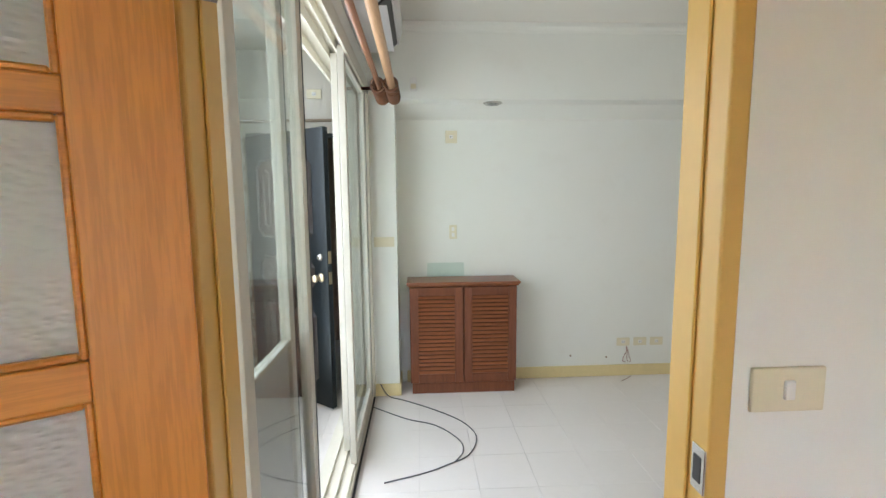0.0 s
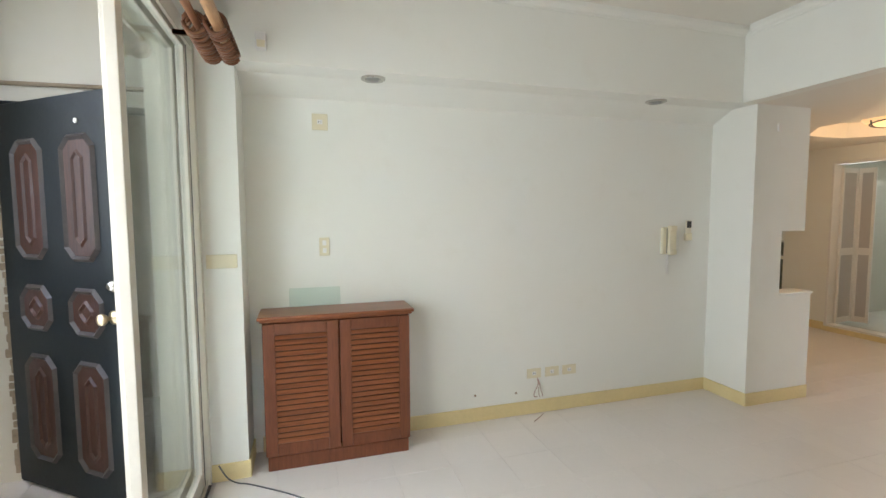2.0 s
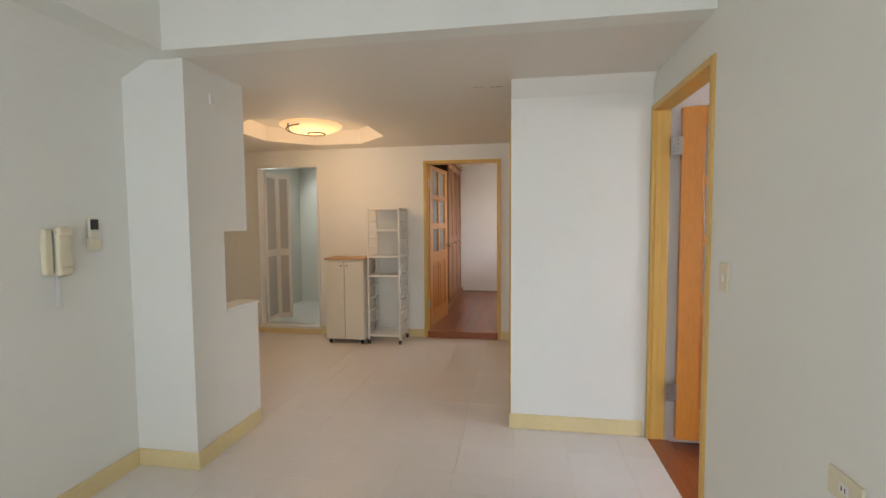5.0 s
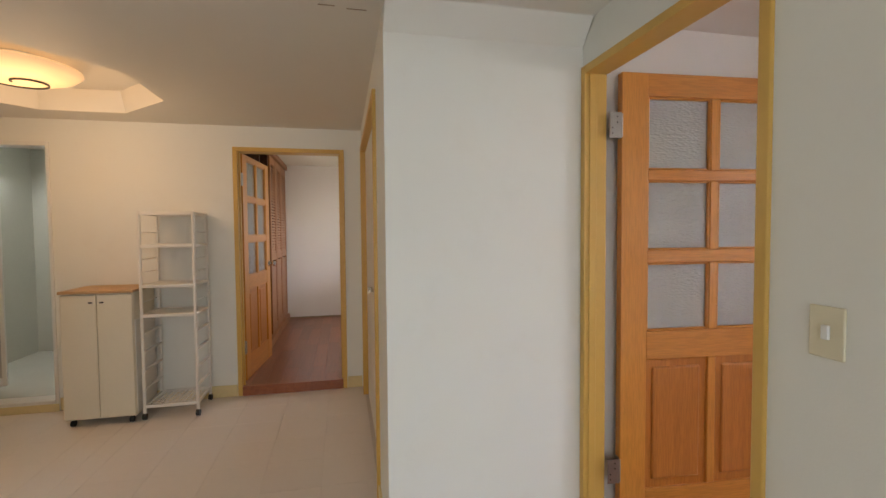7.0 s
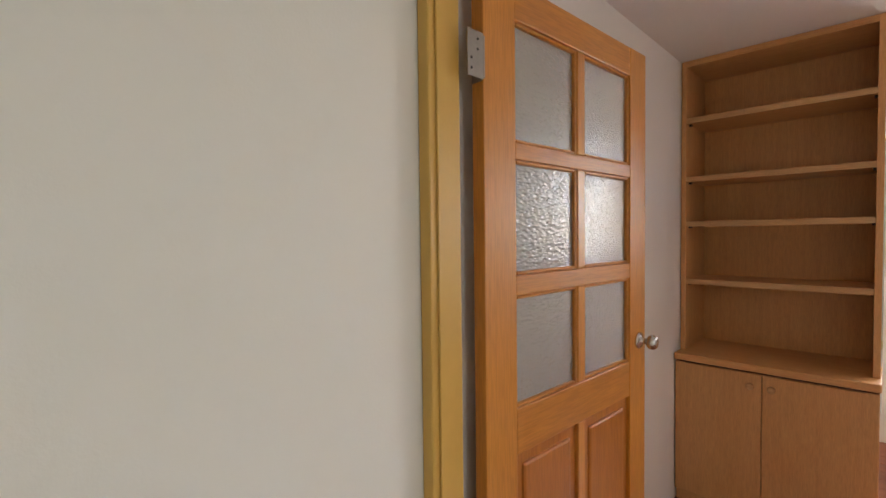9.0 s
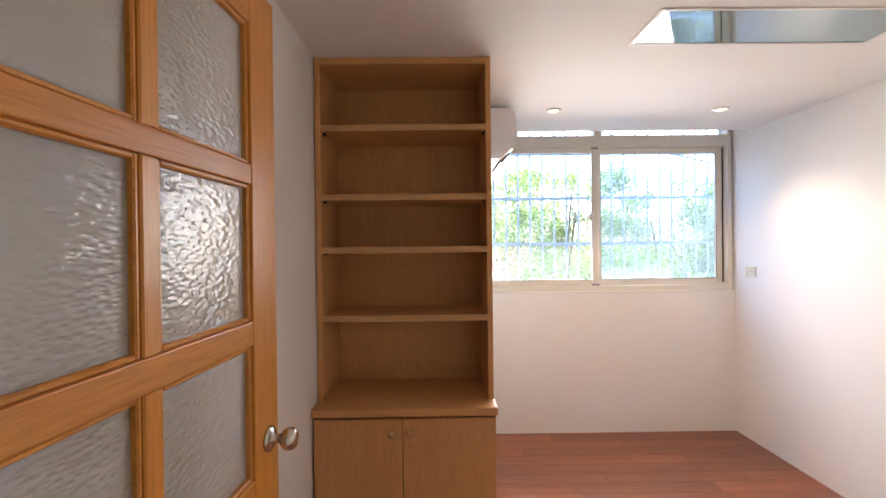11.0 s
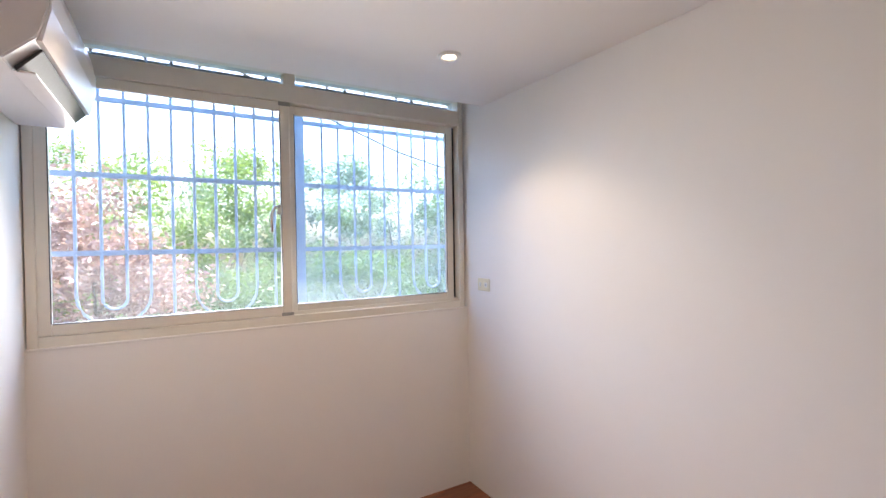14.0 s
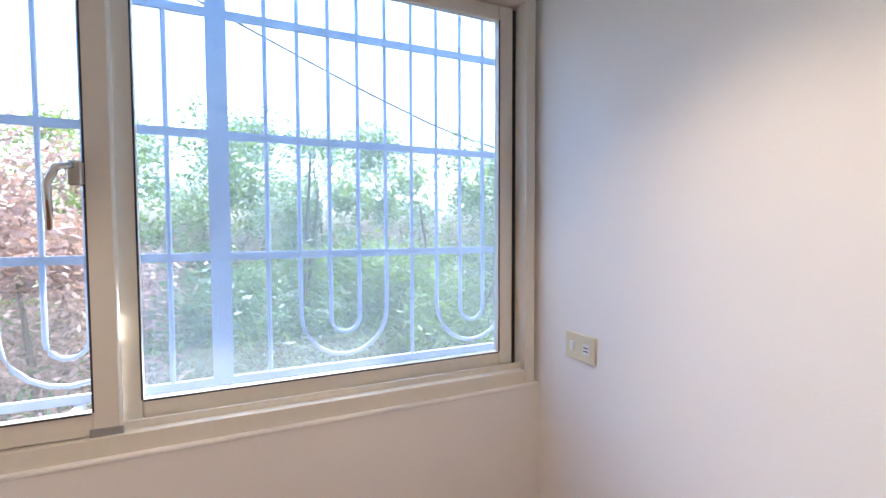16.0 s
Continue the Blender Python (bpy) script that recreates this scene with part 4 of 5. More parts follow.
plate((0.40, YN, 1.285), "-y", 0.062, 0.115, "ivory double wall socket, upright", kind="double", category="socket")
for x in (1.885, 2.035, 2.182):
    plate((x, YN, 0.305), "-y", 0.115, 0.072, "ivory wall socket above the baseboard", kind="outlet", category="socket")
plate((-0.152, 3.80, 1.235), "-y", 0.155, 0.075, "ivory blank switch plate on the pier", kind="blank")
plate((3.228, YS, 1.165), "+y", 0.076, 0.115, "ivory light switch beside the study door", kind="rocker")
for x in (2.503, 2.298):
    plate((x, YS, 0.712), "+y", 0.125, 0.075, "ivory wall socket on the south wall", kind="outlet", category="socket")
plate((0.712, YSB, 1.262), "-y", 0.125, 0.075, "ivory light switch beside the first door", kind="rocker")
plate((SX0, -2.255, 1.245), "+x", 0.115, 0.075, "ivory switch with socket beside the window", M_IVORY, "pair")
t = thing("motion_detector", (0.092, 3.715, 2.38), "small white sensor box on the beam", "sensor")
part("housing", boxes((0.065, 0.118, 3.675, 3.7145, 2.34, 2.43), b=0.008, seg=2), M_WHITEP, t)
part("lens", boxes((0.072, 0.111, 3.672, 3.676, 2.35, 2.385), b=0.001), M_IVORY, t)

t = thing("intercom_phone", (3.064, YN, 1.28), "ivory wall intercom handset with cord", "intercom")
part("base", boxes((2.995, 3.108, YN - 0.032, YN - 0.001, 1.16, 1.375), b=0.010, seg=3), M_IVORY, t)
bm = boxes((3.034, 3.104, YN - 0.062, YN - 0.034, 1.158, 1.384), b=0.012, seg=3)
box(bm, 3.034, 3.104, YN - 0.068, YN - 0.030, 1.345, 1.386, b=0.010, seg=2)
box(bm, 3.034, 3.104, YN - 0.068, YN - 0.030, 1.156, 1.200, b=0.010, seg=2)
part("handset", bm, M_IVORY, t, "", True)
part("cradle_slot", boxes((3.030, 3.036, YN - 0.0335, YN - 0.031, 1.17, 1.366)), M_GREYP, t, "dark seam beside the handset")
pts = [(3.052 + (0.009 + (0.006 if k > 70 else 0)) * math.cos(k * 1.3), YN - 0.022 + 0.010 * math.sin(k * 1.3), 1.165 - k * 0.0019) for k in range(88)]
part("cord", tube(pts, 0.0026, 5), M_WHITEP, t, "coiled handset cord", True)
t = thing("remote_control", (3.257, YN, 1.345), "ivory remote control in a wall holder", "remote control")
part("holder", boxes((3.227, 3.287, YN - 0.03, YN - 0.001, 1.265, 1.325), b=0.004), M_IVORY, t)
part("remote", boxes((3.232, 3.282, YN - 0.024, YN - 0.006, 1.28, 1.425), b=0.004), M_CREAM, t)
part("screen", boxes((3.235, 3.279, YN - 0.0252, YN - 0.0238, 1.368, 1.420)), M_BLACKP, t, "dark display")

def round_spot(x, y, z, mat, lab, group, k=1.0):
    t = thing("ceiling_spotlight", (x, y, z), lab, "downlight", group)
    bm = bmesh.new()
    n = 28
    lathe(bm, [(0.072, 0.001), (0.072, -0.006), (0.060, -0.012), (0.050, -0.010), (0.042, -0.004), (0.042, -0.001)], Matrix.Translation((x, y, z)) @ Matrix.Diagonal((k, k, 1, 1)), n)
    part("trim_ring", bm, M_STEEL if mat is M_GREYP else M_WHITEP, t, smooth=True)
    bm = bmesh.new()
    lathe(bm, [(0.040, -0.005), (0.030, -0.016 if mat is M_GREYP else -0.0065), (0.004, -0.020 if mat is M_GREYP else -0.007)], Matrix.Translation((x, y, z)) @ Matrix.Diagonal((k, k, 1, 1)), n)
    part("bulb", bm, mat, t, smooth=True)

for x in (0.692, 2.716):
    round_spot(x, 3.84, ZL, M_GREYP, "metal downlight under the beam, unlit", "beam downlights")
for x in (3.018, 1.950):
    round_spot(x, -1.71, SZ, M_SPOT, "white recessed downlight, lit", "study downlights", 0.74)
    lamp = new("downlight_lamp", bpy.data.lights.new("downlight_lamp", "SPOT"))
    lamp.data.energy, lamp.data.spot_size, lamp.data.spot_blend = 1.7, radians(117), 0.5
    lamp.data.color, lamp.data.shadow_soft_size = (1.0, 0.78, 0.55), 0.03
    lamp.matrix_world = look((x, -1.71, SZ - 0.03), (x, -1.71, 0.0))

# cables on the floor by the sliding door
CABLE1 = [(-0.20, 3.74, 0.12), (-0.16, 3.76, 0.03), (-0.105, 3.740, 0.005), (-0.030, 3.700, 0.005), (0.195, 3.530, 0.005), (0.395, 3.330, 0.005), (0.475, 3.120, 0.005), (0.405, 2.910, 0.005), (0.265, 2.810, 0.005), (0.135, 2.740, 0.005), (-0.095, 2.660, 0.005)]
CABLE2 = [(-0.280, 3.620, 0.005), (-0.135, 3.500, 0.005), (0.025, 3.380, 0.005), (0.215, 3.280, 0.005), (0.355, 3.090, 0.005), (0.372, 2.950, 0.005), (0.315, 2.840, 0.006)]
def smooth_path(p, n=8):
    out = []
    for i in range(len(p) - 1):
        a, b, c, d = [Vector(p[max(0, min(len(p) - 1, i + k))]) for k in (-1, 0, 1, 2)]
        for j in range(n):
            s = j / n
            out.append(0.5 * ((2 * b) + (c - a) * s + (2 * a - 5 * b + 4 * c - d) * s * s + (3 * b - a - 3 * c + d) * s ** 3))
    return out + [Vector(p[-1])]
for run in (CABLE1, CABLE2):
    tagged(part("floor_cable", tube(smooth_path(run), 0.004, 6), M_CABLE, None, "", True), "thin dark cable looping over the tiles", "cable")
for a, c, r in ((-0.028, -0.036, 0.0035), (0.0, 0.006, 0.0025), (0.022, 0.034, 0.003)):
    pts = [(1.913, YN - 0.006, 0.268), (1.918 + a * 0.3, YN - 0.022, 0.225), (1.915 + a, YN - 0.020, 0.175), (1.915 + c, YN - 0.022, 0.138), (1.925 + c * 0.5, YN - 0.020, 0.128)]
    tagged(part("loose_wires", tube(smooth_path(pts), r, 6), M_WIRE, None, "", True), "short frayed wire hanging under the wall socket", "cable", "frayed wires")
t = thing("wall_sensor", (3.66, 3.69, 2.12), "small grey sensor on the pier", "sensor")
part("housing", boxes((3.69, 3.725, 3.676, 3.6895, 2.09, 2.155), b=0.005, seg=2), M_WHITEP, t)
pts = [(1.82, YN - 0.14, 0.005), (1.88, YN - 0.10, 0.008), (1.95, YN - 0.04, 0.006)]
tagged(part("loose_wires", tube(smooth_path(pts), 0.003, 6), M_WIRE, None, "", True), "short stray wire on the floor tiles", "cable")
for x, z in ((1.42, 0.19), (1.74, 0.17)):
    bm = cyl(bmesh.new(), (x, YN - 0.006, z), (x, YN + 0.001, z), 0.008, n=8)
    tagged(part("wall_plug", bm, M_STONE), "small brown plug hole in the wall", "wall plug")

# ---------------------------------------------------------------- bookcase
BX0, BX1, BY, BT = 3.512, 4.305, -0.873, SZ - 0.003
t = thing("bookcase", (BX0, BY, ZF), "light brown veneered bookcase, empty shelves over cupboard", "bookcase")
e = 0.024
part("side", boxes((BX0, BX0 + e, -1.235, BY, 0.77, BT), b=0.001), M_SHELF, t)
part("side", boxes((BX1 - e, BX1, -1.235, BY, 0.77, BT), b=0.001), M_SHELF, t)
part("back", boxes((BX0 + e, BX1 - e, -1.235, -1.222, 0.77, BT)), M_SHELF, t)
part("top", boxes((BX0 + e, BX1 - e, -1.222, BY, BT - 0.03, BT), b=0.001), M_SHELFX, t)
for z in (2.003, 1.690, 1.451, 1.141):
    s = part("shelf", boxes((BX0 + e, BX1 - e, -1.222, BY - 0.016, z - 0.012, z + 0.012)), M_SHELFX, t)
    part("edge_band", boxes((BX0 + e, BX1 - e, BY - 0.016, BY - 0.004, z - 0.014, z + 0.014), b=0.001), M_EDGE, s, "lighter wooden edge band")
    for x in (BX0 + e, BX1 - e - 0.012):
        part("shelf_pin", boxes((x, x + 0.012, BY - 0.07, BY - 0.045, z - 0.022, z - 0.012)), M_BLACKP, s, "black shelf support")
part("counter", boxes((BX0 - 0.006, BX1, -1.235, -0.765, 0.735, 0.77), b=0.004, seg=2), M_SHELFX, t)
part("carcass", boxes((BX0, BX0 + 0.02, -1.235, -0.80, ZF + 0.06, 0.735), (BX1 - 0.02, BX1, -1.235, -0.80, ZF + 0.06, 0.735), (BX0 + 0.02, BX1 - 0.02, -1.235, -1.22, ZF + 0.06, 0.735),
                      (BX0, BX1, -1.235, -0.815, ZF + 0.001, ZF + 0.06)), M_SHELF, t)
xm = (BX0 + BX1) / 2 + 0.01
for a, c, kx in ((BX0 + 0.002, xm - 0.002, xm - 0.04), (xm + 0.002, BX1 - 0.003, xm + 0.045)):
    d = part("door", boxes((a, c, -0.80, -0.782, ZF + 0.07, 0.722), b=0.002), M_SHELF, t)
    bm = bmesh.new()
    lathe(bm, [(0.010, 0), (0.008, 0.010), (0.016, 0.016), (0.017, 0.024), (0.010, 0.029)], Matrix.Translation((kx, -0.782, 0.665)) @ Matrix.Rotation(radians(-90), 4, "X"))
    part("knob", bm, M_EDGE, d, "small turned wooden knob", True)
# dark strip paints the shade below the counter
part("shadow_gap", boxes((BX0 + 0.003, BX1 - 0.003, -0.80, -0.795, 0.722, 0.735)), M_WARDGAPSHADE, t)

t = thing("mirror", (3.51, -1.08, 0.72), "tall frameless mirror on the bookcase side", "mirror")
part("glass", boxes((3.507, 3.5115, -1.228, -0.945, 0.60, 1.815)), M_MIRROR, t)
t = thing("remote_holder", (3.53, -1.30, 1.3), "white plastic remote holder on the wall", "remote holder")
part("cradle", boxes((3.49, 3.534, -1.335, -1.275, 1.26, 1.36), b=0.006, seg=2), M_WHITEP, t)
part("back_plate", boxes((3.525, 3.5345, -1.33, -1.28, 1.36, 1.46), b=0.003), M_WHITEP, t)
part("remote", boxes((3.500, 3.516, -1.33, -1.28, 1.27, 1.44), b=0.005), M_ACW, t)

# ceiling light behind glass, unlit
t = thing("ceiling_light", (2.42, -0.62, SZ), "recessed ceiling light behind glass, unlit", "ceiling light")
fx0, fx1, fy0, fy1 = 1.915, 2.935, -0.77, -0.47
part("frame", boxes((fx0, fx1, fy0, fy0 + 0.012, SZ - 0.004, SZ + 0.03), (fx0, fx1, fy1 - 0.012, fy1, SZ - 0.004, SZ + 0.03), (fx0, fx0 + 0.012, fy0 + 0.012, fy1 - 0.012, SZ - 0.004, SZ + 0.03), (fx1 - 0.012, fx1, fy0 + 0.012, fy1 - 0.012, SZ - 0.004, SZ + 0.03)), M_ALU2, t)
part("tray", boxes((fx0, fx1, fy0, fy1, SZ + 0.075, SZ + 0.085)), M_GREYP, t)
part("diffuser", boxes((fx0 + 0.012, fx1 - 0.012, fy0 + 0.012, fy1 - 0.012, SZ - 0.001, SZ + 0.004)), M_MIRROR2, t, "grey reflecting glass cover")

# hairline cracks in the paint
for x, y0, y1 in ((4.318, 2.135, 2.20), (4.332, 2.01, 2.09)):
    tagged(part("paint_crack", boxes((x, x + 0.006, y0, y1, ZL - 0.0015, ZL + 0.001)), M_STONE), "short dark crack in the ceiling paint", "crack")

# ---------------------------------------------------------------- study window
WY = SY0 - 0.045
t = thing("window_1", (2.46, WY, WZ0), "cream aluminium sliding window with two sashes", "window", kind="structure")
for r in ((WX0, WX0 + 0.035, WY - 0.09, WY + 0.035, WZ0, WZ1), (WX1 - 0.035, WX1, WY - 0.09, WY + 0.035, WZ0, WZ1), (WX0 + 0.035, WX1 - 0.035, WY - 0.09, WY + 0.035, WZ0, WZ0 + 0.045),
          (WX0 + 0.035, WX1 - 0.035, WY - 0.09, WY + 0.035, 2.245, 2.335), (WX0 + 0.035, WX1 - 0.035, WY - 0.09, WY + 0.035, WZ1 - 0.03, WZ1)):
    part("window_frame", boxes(r, b=0.003, seg=2), M_ALUW, t)
part("track_lip", boxes((WX0 + 0.035, WX1 - 0.035, WY + 0.005, WY + 0.012, WZ0 + 0.045, WZ0 + 0.062)), M_ALUW, t)


def sash(x0, x1, y, glass, lab, s=0.05):
    z0, z1 = WZ0 + 0.047, 2.243
    g = part("sash", boxes((x0, x0 + s, y - 0.014, y + 0.014, z0, z1), (x1 - s, x1, y - 0.014, y + 0.014, z0, z1), (x0 + s, x1 - s, y - 0.013, y + 0.013, z0, z0 + 0.05), (x0 + s, x1 - s, y - 0.013, y + 0.013, z1 - 0.045, z1), b=0.003), M_ALUW, t, lab)
    p = part("pane", boxes((x0 + s, x1 - s, y - 0.003, y + 0.003, z0 + 0.05, z1 - 0.045)), glass, g)
    p.visible_shadow = False
    part("seal", boxes((x0 + s - 0.004, x0 + s, y + 0.0135, y + 0.0145, z0 + 0.05, z1 - 0.045), (x1 - s, x1 - s + 0.004, y + 0.0135, y + 0.0145, z0 + 0.05, z1 - 0.045), (x0 + s, x1 - s, y + 0.0135, y + 0.0145, z0 + 0.046, z0 + 0.05)), M_SEAL, g)
    return g


sash(2.475, WX1 - 0.03, WY + 0.012, M_GLASSL, "cream sash with clear glass")
sash(WX0 + 0.05, 2.49, WY - 0.028, M_GLASS, "cream sash with clear glass")
p = part("insect_screen", boxes((WX0 + 0.05, 2.46, WY - 0.075, WY - 0.073, WZ0 + 0.06, 2.235)), M_SCREEN, t, "hazy insect screen")
p.visible_shadow = False
part("screen_gap", boxes((WX0 + 0.036, WX0 + 0.049, WY - 0.03, WY - 0.02, WZ0 + 0.05, 2.24)), M_SEAL, t, "black seal strip")
part("corner_cap", boxes((2.47, 2.53, WY + 0.024, WY + 0.030, WZ0 + 0.036, WZ0 + 0.062), b=0.002), M_GREYP, t, "grey plastic corner cap")
part("corner_cap", boxes((2.47, 2.53, WY + 0.024, WY + 0.030, 2.225, 2.246), b=0.002), M_GREYP, t, "grey plastic corner cap")
lat = part("latch", boxes((2.522, 2.547, WY + 0.026, WY + 0.048, 1.66, 1.71), b=0.003), M_STEEL, t, "grey window latch")
part("latch_lever", tube([(2.537, WY + 0.045, 1.70), (2.562, WY + 0.052, 1.695), (2.577, WY + 0.052, 1.66), (2.575, WY + 0.052, 1.57)], 0.008, 8), M_STEEL, lat, smooth=True)
# small upper lights above the transom
for x0, x1 in ((WX0 + 0.04, 2.44), (2.50, WX1 - 0.04)):
    p = part("upper_pane", boxes((x0, x1, WY - 0.03, WY - 0.025, 2.337, WZ1 - 0.032)), M_GLASS, t)
    p.visible_shadow = False
part("upper_post", boxes((2.44, 2.50, WY - 0.05, WY + 0.02, 2.337, WZ1 - 0.032), b=0.002), M_ALUW, t)


# ---------------------------------------------------------------- window cages of painted bars
def u_bar(x, y, w, z_top, z_low, r=0.008, axis="x", flip=1):
    pts = [(x - w, z_top), (x - w, z_low + w * flip)]
    pts += [(x - w * math.cos(a), z_low + w * flip - flip * w * math.sin(a)) for a in [math.pi * k / 10 for k in range(1, 10)]]
    pts += [(x + w, z_low + w * flip), (x + w, z_top)]
    return tube([(u, y, z) if axis == "x" else (y, u, z) for u, z in pts], r, 6)


t = thing("window_cage", (2.286, -3.09, 1.0), "painted iron burglar bars with looped ends, backlit blue tone in colour", "window bars")
CY, PX, PITCH = -3.09, 2.286, 0.113
for z in (1.03, 1.475, 1.90, 2.315):
    part("cross_bar", boxes((0.75, 3.95, CY - 0.008, CY + 0.008, z - 0.014, z + 0.014)), M_BARS, t)
part("post", boxes((PX - 0.033, PX + 0.033, CY - 0.015, CY + 0.015, 1.03, 2.56)), M_BARS, t, "wide upright post")
# from the post outwards: one bar, a double loop, one bar, a double loop
for side in (-1, 1):
    for k in range(13):
        x = PX + side * (0.157 + PITCH * k)
        part("bar", cyl(bmesh.new(), (x, CY, 1.03 if k % 5 == 0 else 1.475), (x, CY, 2.565), 0.0085, n=8), M_BARS, t)
    for c in (2.5, 7.5):
        x = PX + side * (0.157 + PITCH * c)
        part("loop", u_bar(x, CY + 0.004, 1.5 * PITCH, 1.475, 1.075, 0.0085), M_BARS, t, smooth=True)
        part("loop", u_bar(x, CY + 0.004, 0.5 * PITCH, 1.475, 1.165, 0.0085), M_BARS, t, smooth=True)
for y in (-2.72, -2.90):
    part("floor_bar", boxes((0.75, 3.95, y - 0.012, y + 0.012, 1.015, 1.03)), M_BARS, t)
for x in (0.9, 1.35, 1.8, 2.25, 2.7, 3.15, 3.6):
    part("floor_bar", boxes((x - 0.012, x + 0.012, CY, -2.60, 1.00, 1.015)), M_BARS, t)
for z in (1.475, 1.90):
    for x in (0.75, 3.95):
        part("side_bar", boxes((x - 0.008, x + 0.008, CY, -2.60, z - 0.012, z + 0.012)), M_BARS, t)
part("cross_bar", boxes((0.75, 3.95, CY - 0.008, CY + 0.008, 2.548, 2.565)), M_BLACKIRON, t, "dark upper rail")
for k in range(6):
    x = 0.92 + k * 0.52
    part("upright", boxes((x - 0.010, x + 0.010, CY - 0.008, CY + 0.008, 2.565, 2.79)), M_BLACKIRON, t, "dark awning support")
    pts = [(x + 0.12 + 0.26 * u, CY, 2.57 + 0.062 * math.sin(math.pi * u) ** 0.7) for u in [j / 12 for j in range(13)]]
    part("scroll", tube(pts, 0.009, 6), M_BLACKIRON, t, "dark iron arched scroll", True)
    pts = [(x + 0.21 + 0.12 * u, CY + 0.01, 2.63 - 0.05 * u * u) for u in [j / 8 for j in range(9)]]
    part("scroll", tube(pts, 0.008, 6), M_BLACKIRON, t, "dark iron arched scroll", True)
t = thing("awning", (2.35, -3.0, 2.75), "translucent blue sheet awning above the window bars", "awning")
bm = bmesh.new()
prism(bm, [(-3.42, 2.735), (-2.61, 2.90), (-2.61, 2.906), (-3.42, 2.741)], 0.7, 4.0, "x")
part("sheet", bm, M_AWNING, t)
for k in range(5):
    bm = bmesh.new()
    x = 0.9 + k * 0.72
    prism(bm, [(-3.40, 2.712), (-2.61, 2.873), (-2.61, 2.897), (-3.40, 2.732)], x, x + 0.02, "x")
    part("rib", bm, M_BARS, t)

# balcony window with its own cage
t = thing("window_2", (BX - 0.06, 2.4, 1.10), "white aluminium balcony window, open to the bars", "window", kind="structure")
for r in ((BX - 0.10, BX - 0.03, 3.845, 3.88, 1.10, 2.62), (BX - 0.10, BX - 0.03, 1.0, 3.845, 1.10, 1.135), (BX - 0.10, BX - 0.03, 1.0, 3.845, 2.585, 2.62)):
    part("window_frame", boxes(r, b=0.003), M_ALU2, t)
# added panes dim the outside; they cast no shadow, so daylight still enters
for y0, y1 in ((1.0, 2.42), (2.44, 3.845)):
    p = part("pane", boxes((BX - 0.068, BX - 0.062, y0, y1, 1.135, 2.585)), M_VIEWDIM, t, "added grey pane that dims the view outside")
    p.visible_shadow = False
t = thing("window_cage", (-1.95, 2.6, 1.0), "painted projecting balcony bars with loops, backlit blue tone in colour", "window bars")
CX = -1.98
for z in (1.10, 1.52, 2.02, 2.50, 2.75):
    part("cross_bar", boxes((CX - 0.010, CX + 0.010, 0.9, 4.25, z - 0.014, z + 0.014)), M_BARS, t)
    part("cross_bar", boxes((CX, BX - 0.12, 4.24, 4.26, z - 0.014, z + 0.014)), M_BARS, t)
part("post", boxes((CX - 0.02, CX + 0.02, 4.23, 4.27, 1.05, 2.80)), M_BARS, t)
for k in range(29):
    y = 4.15 - 0.113 * k
    whole = k % 5 == 0
    part("bar", cyl(bmesh.new(), (CX, y, 1.10 if whole else 1.52), (CX, y, 2.75 if whole else 2.50), 0.008, n=8), M_BARS, t)
for c in (2.5, 7.5, 12.5, 17.5, 22.5, 27.5):
    y = 4.15 - 0.113 * c
    for w, lo, hi in ((0.1695, 1.13, 2.74), (0.0565, 1.22, 2.66)):
        part("loop", u_bar(y, CX + 0.004, w, 1.52, lo, 0.008, "y"), M_BARS, t, smooth=True)
        part("loop", u_bar(y, CX + 0.004, w, 2.50, hi, 0.008, "y", -1), M_BARS, t, smooth=True)
for k in range(5):
    xx = -1.90 + k * 0.09
    part("end_bar", cyl(bmesh.new(), (xx, 4.25, 1.10), (xx, 4.25, 2.75), 0.007, n=8), M_BARS, t)
for k in range(6):
    xx = -1.93 + k * 0.08
    part("floor_bar", boxes((xx - 0.012, xx + 0.012, 0.9, 4.25, 1.06, 1.075)), M_BARS, t)
bm = bmesh.new()
prism(bm, [(-2.35, 2.62), (-1.42, 3.0), (-1.42, 3.01), (-2.35, 2.63)], 0.7, 4.6, "y")
t = thing("canopy", (-1.9, 2.6, 2.8), "translucent white canopy over the balcony bars", "canopy")
part("sheet", bm, M_ROOFPC, t)
for y in (1.5, 2.9, 4.3):
    bm = bmesh.new()
    prism(bm, [(-2.35, 2.59), (-1.42, 2.97), (-1.42, 2.995), (-2.35, 2.615)], y, y + 0.03, "y")
    part("rafter", bm, M_BARS, t)

# ---------------------------------------------------------------- outside
structure("ground", boxes((-60, 60, -60, 60, -3.4, -3.3)), M_GROUND, "mossy ground below the windows", "ground")
t = thing("neighbour_building", (-6.5, 4, -3.3), "grey concrete house with corrugated metal upper wall", "house")
part("wall", boxes((-9, -6.2, -3, 12, -3.3, 2.15)), M_CONCRETE, t)
bm = bmesh.new()
ys = [-3 + 0.05 * i for i in range(301)]
for a, c in zip(ys, ys[1:]):
    i = round((a + 3) / 0.05)
    xa, xb = -6.15 + 0.02 * (i % 2), -6.15 + 0.02 * ((i + 1) % 2)
    v = [bm.verts.new(p) for p in ((xa, a, 2.15), (xb, c, 2.15), (xb, c, 4.4), (xa, a, 4.4))]
    bm.faces.new(v)
part("metal_wall", bm, M_METALSHEET, t, "pale blue corrugated metal wall")
part("roof", boxes((-9.2, -6.0, -3.2, 12.2, 4.4, 4.5)), M_METALSHEET, t)
